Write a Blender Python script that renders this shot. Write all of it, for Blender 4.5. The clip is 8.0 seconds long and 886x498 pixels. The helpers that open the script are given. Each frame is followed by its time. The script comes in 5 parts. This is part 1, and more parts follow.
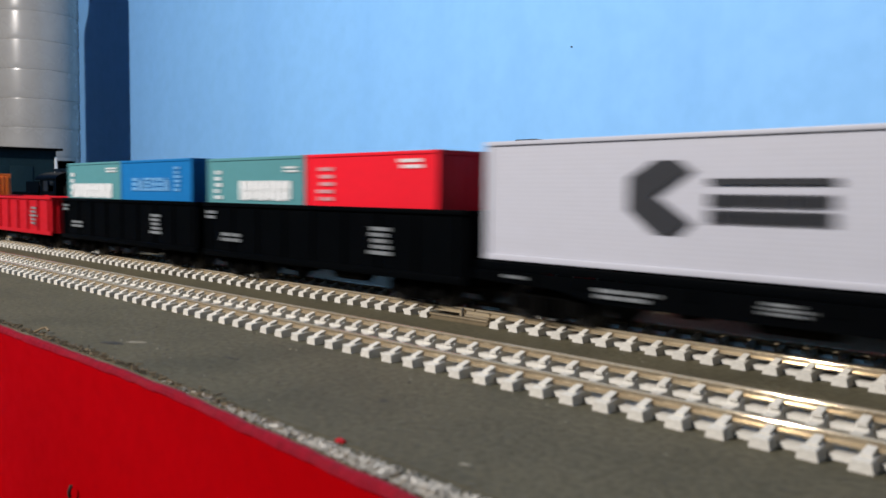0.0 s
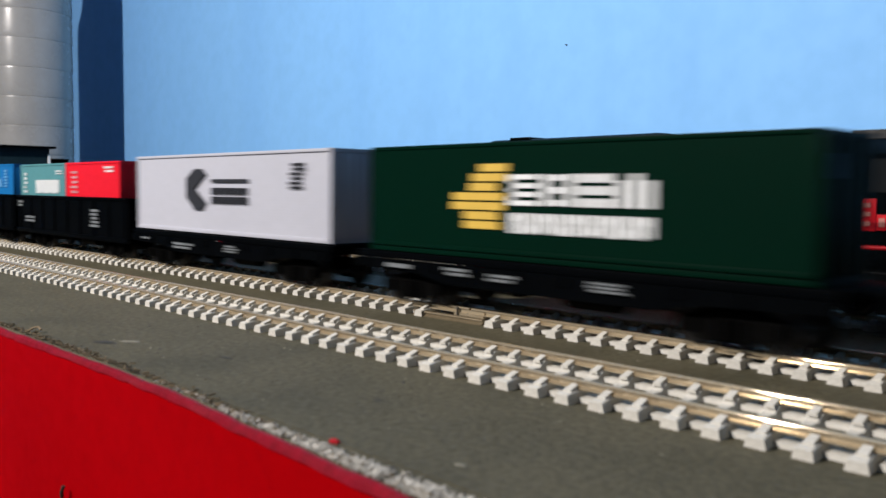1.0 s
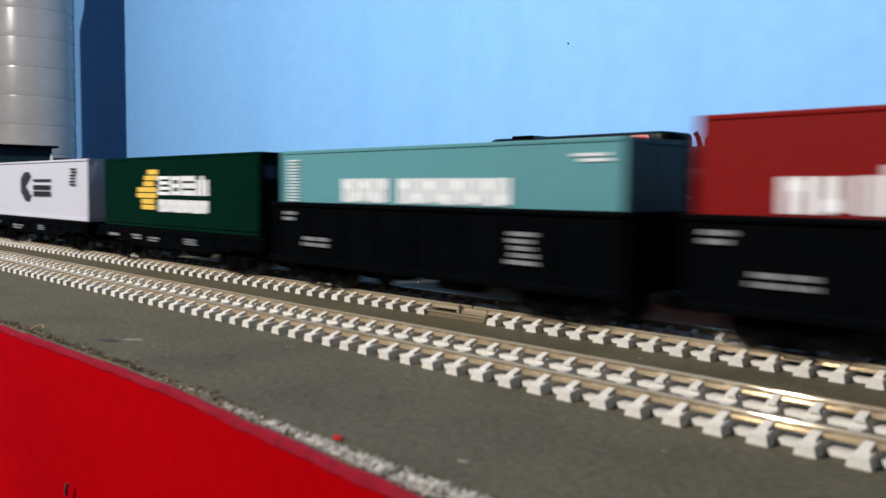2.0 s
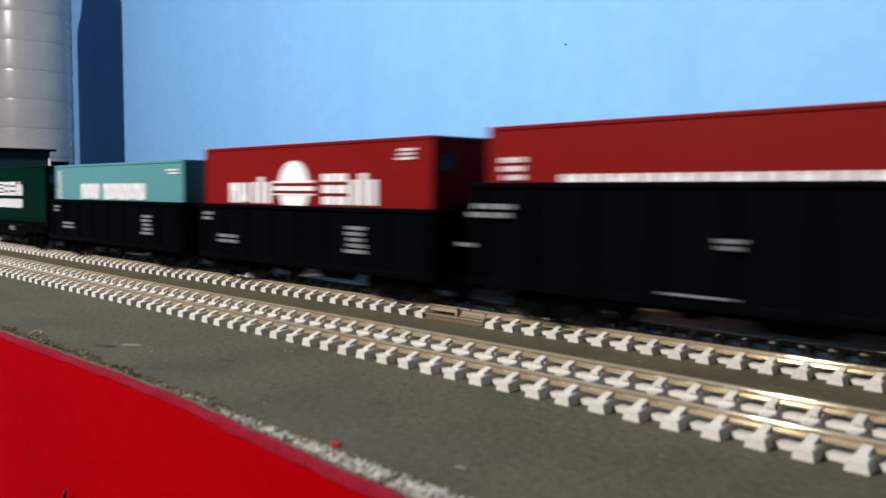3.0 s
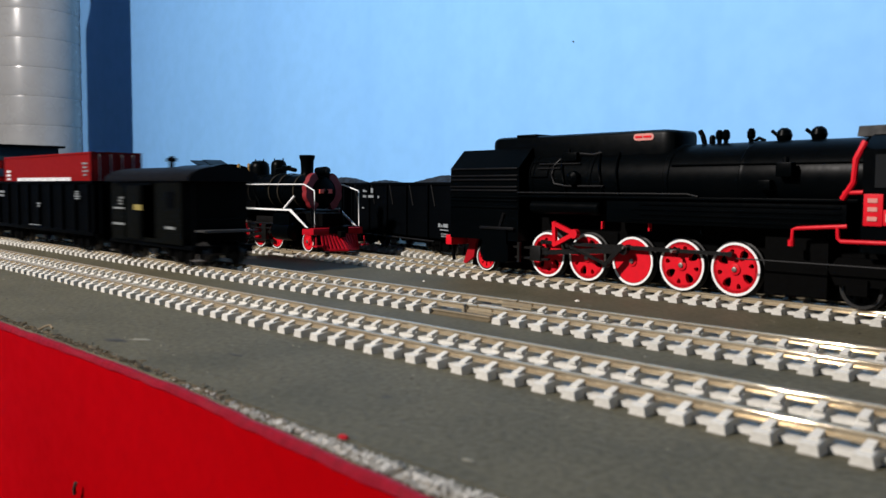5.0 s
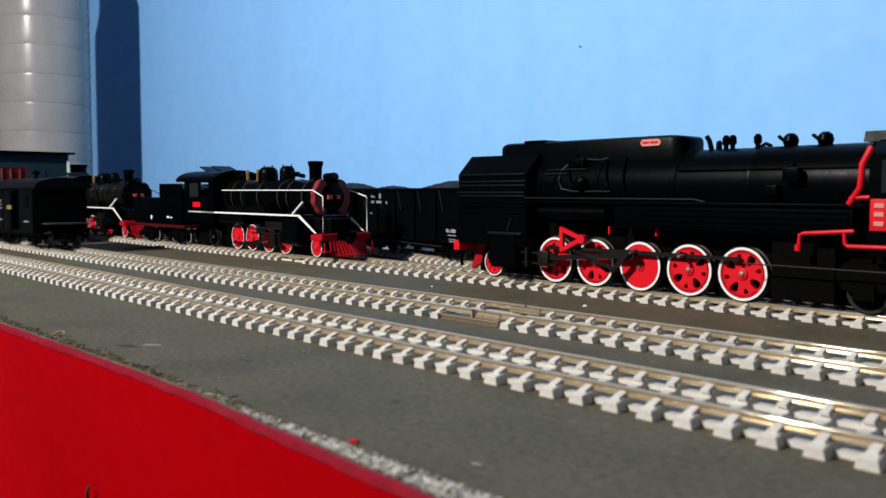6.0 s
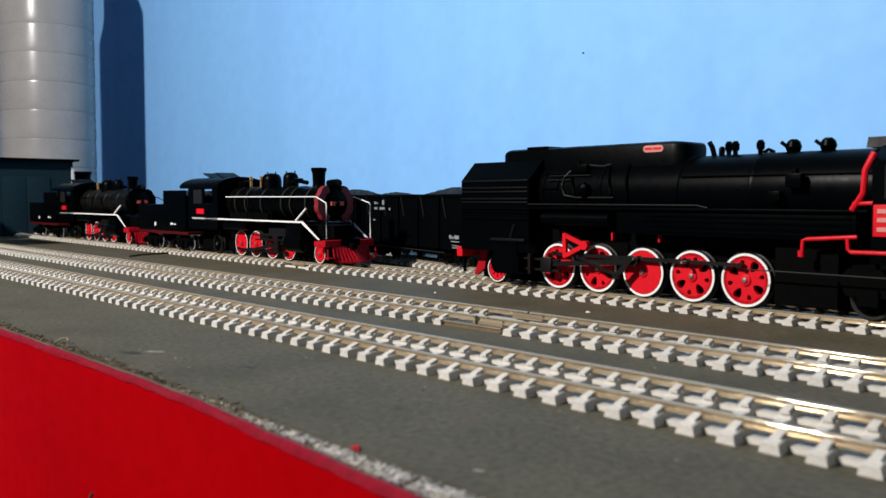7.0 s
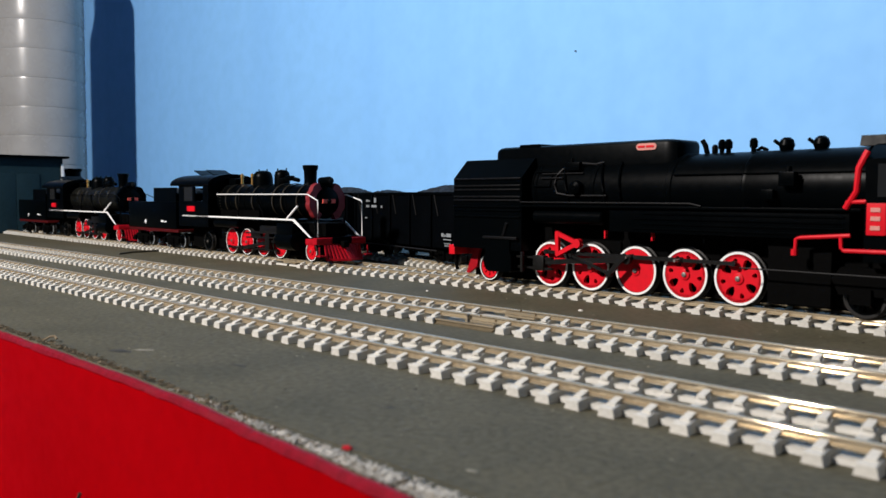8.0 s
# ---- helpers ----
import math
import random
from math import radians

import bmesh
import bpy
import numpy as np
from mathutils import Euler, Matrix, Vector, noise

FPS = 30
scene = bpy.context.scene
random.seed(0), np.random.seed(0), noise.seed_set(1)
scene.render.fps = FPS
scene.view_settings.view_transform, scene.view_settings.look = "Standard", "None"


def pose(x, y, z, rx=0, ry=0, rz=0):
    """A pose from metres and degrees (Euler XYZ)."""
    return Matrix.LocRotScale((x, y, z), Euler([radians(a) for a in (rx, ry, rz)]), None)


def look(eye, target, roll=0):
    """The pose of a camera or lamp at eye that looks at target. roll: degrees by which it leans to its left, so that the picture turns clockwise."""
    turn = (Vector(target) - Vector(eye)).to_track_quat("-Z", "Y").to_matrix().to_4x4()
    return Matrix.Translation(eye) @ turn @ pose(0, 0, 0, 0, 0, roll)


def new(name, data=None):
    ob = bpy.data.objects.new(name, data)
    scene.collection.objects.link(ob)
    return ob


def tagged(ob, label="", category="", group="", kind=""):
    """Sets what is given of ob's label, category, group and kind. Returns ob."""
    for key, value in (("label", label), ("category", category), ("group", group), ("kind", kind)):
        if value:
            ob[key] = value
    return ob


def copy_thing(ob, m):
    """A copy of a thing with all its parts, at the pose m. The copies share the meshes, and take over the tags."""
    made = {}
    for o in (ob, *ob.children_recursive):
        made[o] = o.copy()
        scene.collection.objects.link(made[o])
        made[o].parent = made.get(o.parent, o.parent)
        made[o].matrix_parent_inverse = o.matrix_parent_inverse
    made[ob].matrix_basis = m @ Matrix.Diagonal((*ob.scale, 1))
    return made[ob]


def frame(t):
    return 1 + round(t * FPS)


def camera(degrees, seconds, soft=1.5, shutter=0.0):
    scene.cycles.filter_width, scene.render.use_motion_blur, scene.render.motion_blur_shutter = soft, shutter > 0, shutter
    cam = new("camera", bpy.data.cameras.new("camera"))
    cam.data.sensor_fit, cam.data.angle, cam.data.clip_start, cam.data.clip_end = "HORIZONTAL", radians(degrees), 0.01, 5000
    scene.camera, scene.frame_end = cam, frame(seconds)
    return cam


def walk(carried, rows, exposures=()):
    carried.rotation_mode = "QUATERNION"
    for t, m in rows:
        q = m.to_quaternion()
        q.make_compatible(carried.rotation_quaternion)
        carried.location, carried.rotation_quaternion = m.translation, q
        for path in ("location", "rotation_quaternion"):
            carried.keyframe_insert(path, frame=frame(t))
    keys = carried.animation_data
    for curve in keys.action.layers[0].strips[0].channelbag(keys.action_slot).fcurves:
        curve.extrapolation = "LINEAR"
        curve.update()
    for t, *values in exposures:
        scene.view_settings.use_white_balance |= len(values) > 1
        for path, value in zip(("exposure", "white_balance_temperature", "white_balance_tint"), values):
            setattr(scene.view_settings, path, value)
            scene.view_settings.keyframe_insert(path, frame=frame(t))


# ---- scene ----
cam = camera(53.66, 8.0, soft=1.5, shutter=0.8)
cam.data.dof.use_dof = True          # a phone held close: sharp at the locomotives, soft at the board's edge
cam.data.dof.focus_distance, cam.data.dof.aperture_fstop = 0.42, 40.0
PATH = [
    (0, pose(-0.00197, 0.00148, 0.03765, 86.300, -0.597, 47.037)),
    (0.5, pose(-0.00232, 0.00186, 0.03770, 86.095, -0.690, 46.857)),
    (1, pose(-0.00255, 0.00206, 0.03776, 86.177, -0.605, 46.699)),
    (1.5, pose(-0.00237, 0.00216, 0.03800, 86.270, -0.408, 46.716)),
    (2, pose(-0.00224, 0.00160, 0.03757, 86.105, -0.520, 46.821)),
    (3.5, pose(-0.00219, 0.00214, 0.03849, 86.193, -0.150, 46.697)),
    (4, pose(-0.00252, 0.00223, 0.03822, 86.232, -0.277, 46.655)),
    (4.5, pose(-0.00206, 0.00192, 0.03784, 86.016, -0.279, 46.979)),
    (6, pose(-0.00034, -0.00009, 0.03829, 86.299, -0.148, 47.673)),
    (6.5, pose(0.00027, -0.00046, 0.03852, 86.622, -0.046, 48.022)),
    (7, pose(-0.00002, -0.00001, 0.03841, 86.695, -0.054, 47.911)),
    (7.5, pose(-0.00067, 0.00046, 0.03837, 86.577, -0.118, 47.663)),
    (8, pose(-0.00127, 0.00097, 0.03818, 86.586, -0.187, 47.384)),
]
walk(cam, PATH, exposures=((0.0, -0.05), (0.5, -0.22), (1.0, -0.04), (1.5, 0.0), (2.0, 0.05), (4.5, 0.05), (6.0, 0.02), (8.0, 0.0)))

# ---- light: one warm lamp in front of the board, dim room ----
world = bpy.data.worlds.new("room_air")
scene.world = world
world.use_nodes = True
world.node_tree.nodes["Background"].inputs["Color"].default_value = (0.93, 0.96, 1.0, 1)
world.node_tree.nodes["Background"].inputs["Strength"].default_value = 0.20


def lamp(name, eye, target, watts, sx, sy, colour, spread):
    data = bpy.data.lights.new(name, "AREA")
    data.shape, data.size, data.size_y, data.energy, data.color = "RECTANGLE", sx, sy, watts, colour
    data.spread = radians(spread)
    ob = new(name, data)
    ob.matrix_world = look(eye, target)
    return ob


lamp("room_lamp", (-0.545, -0.66, 0.70), (-0.45, 0.40, 0.08), 25.5, 0.05, 0.05, (1.0, 0.93, 0.88), 180)


# ---- materials ----
def mat(name, colour, rough=0.5, metal=0.0, grain=0.0, size=400.0, bump=0.0, gloss=0.5, patch=0.0, patch_size=40.0, second=None, vary=0.0):
    """A surface with fine grain and larger patches; second: the colour of the patches."""
    m = bpy.data.materials.new(name)
    m.use_nodes = True
    nt = m.node_tree
    b = nt.nodes["Principled BSDF"]
    b.inputs["Roughness"].default_value, b.inputs["Metallic"].default_value = rough, metal
    b.inputs["Base Color"].default_value = (*colour, 1)
    b.inputs["Specular IOR Level"].default_value = gloss
    co = nt.nodes.new("ShaderNodeTexCoord")
    out = None

    def mixed(fac, a, bcol, blend="MIX"):
        mx = nt.nodes.new("ShaderNodeMix")
        mx.data_type, mx.blend_type = "RGBA", blend
        nt.links.new(fac, mx.inputs[0])
        for sock, v in ((mx.inputs[6], a), (mx.inputs[7], bcol)):
            if isinstance(v, tuple):
                sock.default_value = (*v, 1)
            else:
                nt.links.new(v, sock)
        return mx.outputs[2]

    def noise_fac(scale, detail, lo, hi, amount):
        n = nt.nodes.new("ShaderNodeTexNoise")
        n.inputs["Scale"].default_value, n.inputs["Detail"].default_value = scale, detail
        nt.links.new(co.outputs["Object"], n.inputs["Vector"])
        r = nt.nodes.new("ShaderNodeMapRange")
        for k, v in (("From Min", lo), ("From Max", hi), ("To Min", 0.0), ("To Max", amount)):
            r.inputs[k].default_value = v
        nt.links.new(n.outputs["Fac"], r.inputs["Value"])
        return n, r.outputs["Result"]

    base = colour
    if patch:
        _, f = noise_fac(patch_size, 4, 0.42, 0.68, patch)
        base = mixed(f, base, second or tuple(c * 0.6 for c in colour))
    if grain:
        n, f = noise_fac(size, 3, 0.35, 0.7, grain)
        base = mixed(f, base, tuple(c * 0.45 for c in colour))
        if bump:
            bp = nt.nodes.new("ShaderNodeBump")
            bp.inputs["Strength"].default_value, bp.inputs["Distance"].default_value = bump, 0.0004
            nt.links.new(n.outputs["Fac"], bp.inputs["Height"])
            nt.links.new(bp.outputs["Normal"], b.inputs["Normal"])
        rr = nt.nodes.new("ShaderNodeMapRange")
        rr.inputs["To Min"].default_value, rr.inputs["To Max"].default_value = max(rough - 0.08, 0.02), min(rough + 0.12, 1)
        nt.links.new(n.outputs["Fac"], rr.inputs["Value"])
        nt.links.new(rr.outputs["Result"], b.inputs["Roughness"])
    if vary:
        oi = nt.nodes.new("ShaderNodeObjectInfo")
        r = nt.nodes.new("ShaderNodeMapRange")
        r.inputs["To Max"].default_value = vary
        nt.links.new(oi.outputs["Random"], r.inputs["Value"])
        base = mixed(r.outputs["Result"], base, tuple(c * 0.5 for c in colour))
    if not isinstance(base, tuple):
        nt.links.new(base, b.inputs["Base Color"])
    return m


BOARD = mat("grey_brown_board_paint", (0.086, 0.077, 0.048), 0.66, gloss=0.2, grain=0.65, size=620, bump=0.7, patch=0.75, patch_size=48, second=(0.054, 0.050, 0.031))
REDPAINT = mat("red_gloss_paint", (0.25, 0.0001, 0.0016), 0.42, gloss=0.012, grain=0.12, size=220, bump=0.08, patch=0.3, patch_size=14)
REDLIP = mat("worn_red_paint", (0.19, 0.003, 0.012), 0.45, gloss=0.1, grain=0.5, size=500, bump=0.4, patch=0.5, patch_size=120, second=(0.17, 0.004, 0.012))
# unseen floor: its tone only sets how much light bounces back up
BOUNCE_FLOOR = mat("bounce_floor_tone", (0.30, 0.235, 0.17), 0.6, grain=0.4, size=60, patch=0.4, patch_size=3)
FIBRE = mat("torn_fibre", (0.58, 0.55, 0.49), 0.9, grain=0.4, size=900, vary=0.3)
WALL = mat("blue_wall_paint", (0.235, 0.54, 0.97), 0.7, grain=0.1, size=60, bump=0.05, patch=0.18, patch_size=5, second=(0.205, 0.49, 0.93))
streak = WALL.node_tree
st_co, st_map, st_noise, st_mix, st_fac = [streak.nodes.new("ShaderNode" + k) for k in ("TexCoord", "Mapping", "TexNoise", "Mix", "MapRange")]
st_map.inputs["Scale"].default_value = (9.0, 1.0, 0.35)
st_noise.inputs["Scale"].default_value, st_noise.inputs["Detail"].default_value = 2.0, 4.0
st_mix.data_type = "RGBA"
st_mix.inputs[7].default_value = (0.185, 0.455, 0.88, 1)
for k, v in (("From Min", 0.45), ("From Max", 0.75), ("To Min", 0.0), ("To Max", 0.35)):
    st_fac.inputs[k].default_value = v
wall_bsdf = streak.nodes["Principled BSDF"]
streak.links.new(wall_bsdf.inputs["Base Color"].links[0].from_socket, st_mix.inputs[6])
streak.links.new(st_co.outputs["Object"], st_map.inputs["Vector"])
streak.links.new(st_map.outputs["Vector"], st_noise.inputs["Vector"])
streak.links.new(st_noise.outputs["Fac"], st_fac.inputs["Value"])
streak.links.new(st_fac.outputs["Result"], st_mix.inputs[0])
streak.links.new(st_mix.outputs[2], wall_bsdf.inputs["Base Color"])
PLAIN = mat("plain_room_paint", (0.84, 0.83, 0.81), 0.8, patch=0.1, patch_size=2)
CONCRETE = mat("pale_concrete_sleeper", (0.53, 0.515, 0.465), 0.7, grain=0.25, size=900, bump=0.2, vary=0.25)
RAIL = mat("nickel_brass_rail", (0.55, 0.46, 0.32), 0.065, metal=0.65, patch=0.4, patch_size=40, second=(0.42, 0.32, 0.20))
DARKSHEET = mat("dark_joint_plastic", (0.05, 0.045, 0.035), 0.6, grain=0.3, size=500)
SILO = mat("grey_ribbed_plastic", (0.33, 0.325, 0.315), 0.24, gloss=0.4, grain=0.15, size=60, patch=0.25, patch_size=18)
SHED = mat("dark_navy_sheet", (0.008, 0.023, 0.031), 0.6, gloss=0.1, grain=0.3, size=300, patch=0.3, patch_size=40)
BLACK = mat("black_wagon_paint", (0.0009, 0.0013, 0.0018), 0.45, gloss=0.012, grain=0.3, size=500, bump=0.1, patch=0.3, patch_size=60, second=(0.0022, 0.0024, 0.0028))
FRAME = mat("black_underframe", (0.0015, 0.0015, 0.0015), 0.65, gloss=0.02, grain=0.3, size=600, bump=0.1)
STEEL = mat("wheel_steel", (0.30, 0.28, 0.26), 0.4, metal=0.9, grain=0.3, size=500)
BLACKSTEEL = mat("blackened_wheel_steel", (0.02, 0.019, 0.018), 0.45, metal=0.5, grain=0.3, size=500)
LOCO = mat("satin_black_loco_paint", (0.0003, 0.0007, 0.0010), 0.31, gloss=0.03, grain=0.3, size=400, bump=0.06, patch=0.3, patch_size=50, second=(0.0014, 0.0018, 0.002))
LOCORED = mat("loco_red", (0.56, 0.005, 0.014), 0.45, gloss=0.15, grain=0.2, size=500)
WHITE = mat("white_line_paint", (0.72, 0.72, 0.71), 0.5, grain=0.1, size=600)
BRASS = mat("brass_fitting", (0.55, 0.32, 0.10), 0.35, metal=0.9, grain=0.3, size=900)
GLASS = mat("cab_window_glass", (0.012, 0.013, 0.014), 0.08, gloss=0.04, grain=0.1, size=100)
COAL = mat("coal", (0.008, 0.008, 0.009), 0.55, gloss=0.3, grain=0.5, size=900, bump=0.8)
CABGREEN = mat("dark_olive_wagon_paint", (0.0018, 0.0021, 0.0016), 0.5, gloss=0.04, grain=0.3, size=400, bump=0.1, patch=0.3, patch_size=60)
ROOFGREY = mat("dark_grey_roof", (0.0035, 0.0035, 0.0038), 0.45, gloss=0.06, grain=0.3, size=400)
YELLOW = mat("yellow_lettering", (0.56, 0.37, 0.055), 0.5, grain=0.15, size=600)
OLDYELLOW = mat("dulled_yellow_plate", (0.19, 0.15, 0.035), 0.6, grain=0.3, size=700)
DULLRAIL = mat("dulled_rail", (0.20, 0.16, 0.10), 0.4, metal=0.5, grain=0.4, size=500, patch=0.5, patch_size=90)
MARK = mat("white_lettering", (0.66, 0.68, 0.69), 0.55, grain=0.15, size=700)
FADED = mat("faded_lettering", (0.20, 0.22, 0.235), 0.6, grain=0.3, size=800)
DIM = mat("dimmed_lettering", (0.13, 0.14, 0.14), 0.6, grain=0.3, size=800)
BLUEMARK = mat("pale_blue_lettering", (0.13, 0.33, 0.58), 0.55, grain=0.1, size=700)
FADEDPINK = mat("pale_pink_lettering", (0.55, 0.30, 0.32), 0.55, grain=0.2, size=700)
ENDPLATE = mat("dull_blue_plate", (0.03, 0.055, 0.085), 0.6, gloss=0.1, grain=0.3, size=700)
DARKMARK = mat("dark_grey_lettering", (0.020, 0.022, 0.027), 0.55, gloss=0.2, grain=0.1, size=700)
C_WHITE = mat("light_grey_container", (0.395, 0.405, 0.46), 0.45, grain=0.1, size=300, patch=0.12, patch_size=20)
C_GREEN = mat("dark_green_container", (0.0004, 0.0105, 0.0056), 0.4, gloss=0.03, grain=0.15, size=300, patch=0.2, patch_size=20)
C_TEAL = mat("teal_container", (0.070, 0.205, 0.225), 0.45, gloss=0.15, grain=0.12, size=300, patch=0.15, patch_size=20)
C_BLUE = mat("blue_container", (0.006, 0.12, 0.33), 0.45, gloss=0.2, grain=0.12, size=300, patch=0.15, patch_size=20)
C_RED = mat("red_container", (0.60, 0.008, 0.020), 0.42, gloss=0.2, grain=0.12, size=300, patch=0.15, patch_size=20)
C_BROWN = mat("red_brown_container", (0.150, 0.0055, 0.0052), 0.45, gloss=0.06, grain=0.15, size=300, patch=0.2, patch_size=20)
C_ORANGE = mat("orange_container", (0.75, 0.16, 0.015), 0.45, grain=0.12, size=300)
G_RED = mat("red_gondola_paint", (0.40, 0.007, 0.014), 0.45, gloss=0.2, grain=0.2, size=300, patch=0.2, patch_size=40)


# ---- mesh helpers ----
def box(bm, x0, x1, y0, y1, z0, z1, bev=0.0):
    v = [bm.verts.new((x, y, z)) for z in (z0, z1) for y in (y0, y1) for x in (x0, x1)]
    fs = [bm.faces.new([v[i] for i in q]) for q in ((0, 2, 3, 1), (4, 5, 7, 6), (0, 1, 5, 4), (2, 6, 7, 3), (0, 4, 6, 2), (1, 3, 7, 5))]
    if bev:
        es = list({e for f in fs for e in f.edges})
        bmesh.ops.bevel(bm, geom=es, offset=bev, segments=2, affect="EDGES", profile=0.6)
    return bm


def ring_path(bm, rings, close_ends=True):
    """Skin a list of equally long closed loops."""
    loops = [[bm.verts.new(p) for p in r] for r in rings]
    n = len(loops[0])
    for a, b in zip(loops, loops[1:]):
        for i in range(n):
            bm.faces.new((a[i], a[(i + 1) % n], b[(i + 1) % n], b[i]))
    if close_ends:
        bm.faces.new(loops[0][::-1])
        bm.faces.new(loops[-1])
    return bm


def lathe(bm, profile, axis="z", at=(0, 0, 0), n=24):
    """profile: (distance along the axis, radius)."""
    rings = []
    for d, r in profile:
        loop = []
        for i in range(n):
            a = 2 * math.pi * i / n
            c, s = r * math.cos(a), r * math.sin(a)
            p = {"x": (d, c, s), "y": (s, d, c), "z": (c, s, d)}[axis]
            loop.append((at[0] + p[0], at[1] + p[1], at[2] + p[2]))
        rings.append(loop)
    return ring_path(bm, rings)


def extrude_x(bm, profile, x0, x1):
    """profile: closed list of (y, z)."""
    return ring_path(bm, [[(x, y, z) for y, z in profile] for x in (x0, x1)])


def extrude_y(bm, profile, y0, y1):
    """profile: closed list of (x, z)."""
    return ring_path(bm, [[(x, y, z) for x, z in profile] for y in (y0, y1)])


def pipe(bm, pts, r, n=8):
    """A round bar through the points."""
    pts = [Vector(p) for p in pts]
    rings = []
    for i, p in enumerate(pts):
        d = (pts[min(i + 1, len(pts) - 1)] - pts[max(i - 1, 0)]).normalized()
        side = d.cross(Vector((0, 0, 1)))
        side = side.normalized() if side.length > 1e-3 else Vector((0, 1, 0))
        up = side.cross(d).normalized()
        rings.append([p + r * (math.cos(2 * math.pi * k / n) * side + math.sin(2 * math.pi * k / n) * up) for k in range(n)])
    return ring_path(bm, rings)


def mesh_of(name, bm, material, smooth=30):
    bmesh.ops.recalc_face_normals(bm, faces=bm.faces)
    me = bpy.data.meshes.new(name)
    bm.to_mesh(me)
    bm.free()
    me.materials.append(material)
    if smooth:
        me.polygons.foreach_set("use_smooth", [True] * len(me.polygons))
        me.set_sharp_from_angle(angle=radians(smooth))
    return me


def part(name, bm, material, parent=None, label=""):
    ob = new(name, mesh_of(name, bm, material))
    if parent is not None:
        ob.parent = parent
    return tagged(ob, label=label)


def thing(name, label, category, m=None, group="", kind=""):
    ob = new(name)
    ob.empty_display_size = 0.01
    if m is not None:
        ob.matrix_basis = m
    return tagged(ob, label, category, group, kind)


def B():
    return bmesh.new()


# ---- the setting ----
FRONT_Y, WALL_Y = 0.0790, 0.625
bm = box(B(), -2.6, 1.0, FRONT_Y, WALL_Y, -0.012, 0.0)
ground = part("ground", bm, BOARD)
tagged(ground, "grey-brown painted layout board with scuffs", "layout board", kind="structure")
bm = box(B(), -2.8, 3.2, WALL_Y + 0.002, WALL_Y + 0.05, -0.75, 1.7)
tagged(part("wall_north", bm, WALL), "plain light blue painted wall behind the layout", "wall", kind="structure")
# added out of view: walls, ceiling and floor, placed and coloured for fill light
bm = box(B(), -2.85, -2.803, -2.0, WALL_Y + 0.05, -0.75, 1.7)
tagged(part("wall_west", bm, WALL), "unseen light blue wall added to close the room and tint bounced light", "wall", kind="structure")
bm = box(B(), 3.203, 3.25, -2.0, WALL_Y + 0.05, -0.75, 1.7)
tagged(part("wall_east", bm, WALL), "unseen light blue wall added to close the room and tint bounced light", "wall", kind="structure")
bm = box(B(), -2.85, 3.25, -2.05, -2.003, -0.75, 1.7)
tagged(part("wall_south", bm, PLAIN), "unseen pale wall added to close the room and bounce light", "wall", kind="structure")
bm = box(B(), -2.85, 3.25, -2.05, WALL_Y + 0.05, 1.703, 1.75)
tagged(part("ceiling", bm, PLAIN), "unseen pale ceiling added to bounce light", "ceiling", kind="structure")
bm = box(B(), -2.85, 3.25, -2.05, WALL_Y + 0.05, -0.8, -0.753)
tagged(part("floor", bm, BOUNCE_FLOOR), "unseen floor added far below the board, toned for bounced light", "floor", kind="structure")

# red fascia with a rounded, worn upper lip
def edge_y(x):
    """The board was cut by eye: its front edge bows a little."""
    return float(np.interp(x, (-0.40, -0.27, -0.225, -0.178, -0.150, -0.128, -0.110, -0.084, -0.02), (0.0762, 0.0762, 0.0768, 0.0774, 0.0768, 0.0753, 0.0745, 0.0729, 0.0705)))


fascia = thing("fascia", "glossy red painted fascia board along the layout edge", "fascia board", kind="structure")
stations = [-2.6, -1.6] + [-0.5 + i * 0.01 for i in range(61)] + [1.0]
prof = [(-0.0003, -0.14), (-0.0023, -0.14), (-0.0023, -0.0022), (-0.0020, -0.0014), (-0.0014, -0.0010), (-0.0003, -0.0010)]
part("panel", ring_path(B(), [[(x, edge_y(x) + dy, z) for dy, z in prof] for x in stations]), REDPAINT, fascia)
rng = random.Random(3)
rings = []
for i in range(521):
    x = -1.6 + i * 0.00375
    w, h = rng.uniform(-0.0002, 0.0002), -0.0002 + 0.0004 * rng.random()
    e = edge_y(x)
    rings.append([(x, e - 0.00242, -0.0012 + w), (x, e - 0.0021, h - 0.0004), (x, e - 0.0015, h), (x, e - 0.0008, h * 0.8), (x, e - 0.0002 + w, -0.0006)])
part("lip", ring_path(B(), rings), REDLIP, fascia, "worn pinkish red paint lip")
bm = ring_path(B(), [[(x, edge_y(x) - 0.0002, -0.012), (x, edge_y(x) - 0.0002, -0.0006), (x, edge_y(x) + 0.0002, -0.0002), (x, FRONT_Y - 0.0002, -0.0001), (x, FRONT_Y - 0.0002, -0.012)] for x in stations])
tagged(part("board_edge", bm, BOARD), "worn front strip of the layout board", "layout board", kind="structure")

# ---- rolling stock ----
B_Y = 0.1897
RAIL_Z = 0.0038
MOVING = []          # things of the passing train with the place they hold at the start
ROLLING = []         # their wheelsets


def carried_along(ob, x, y=B_Y, z=0.0):
    ob.matrix_basis = pose(x, y, z)
    MOVING.append((ob, x, y, z))
    return ob


def marks(parent, name, rects, y, material, label=""):
    """Flat painted bars on a side, in millimetres: x0, x1, z0, z1."""
    bm = B()
    for x0, x1, z0, z1 in rects:
        box(bm, x0 / 1000, x1 / 1000, y - 0.00012, y + 0.0002, z0 / 1000, z1 / 1000)
    return part(name, bm, material, parent, label)


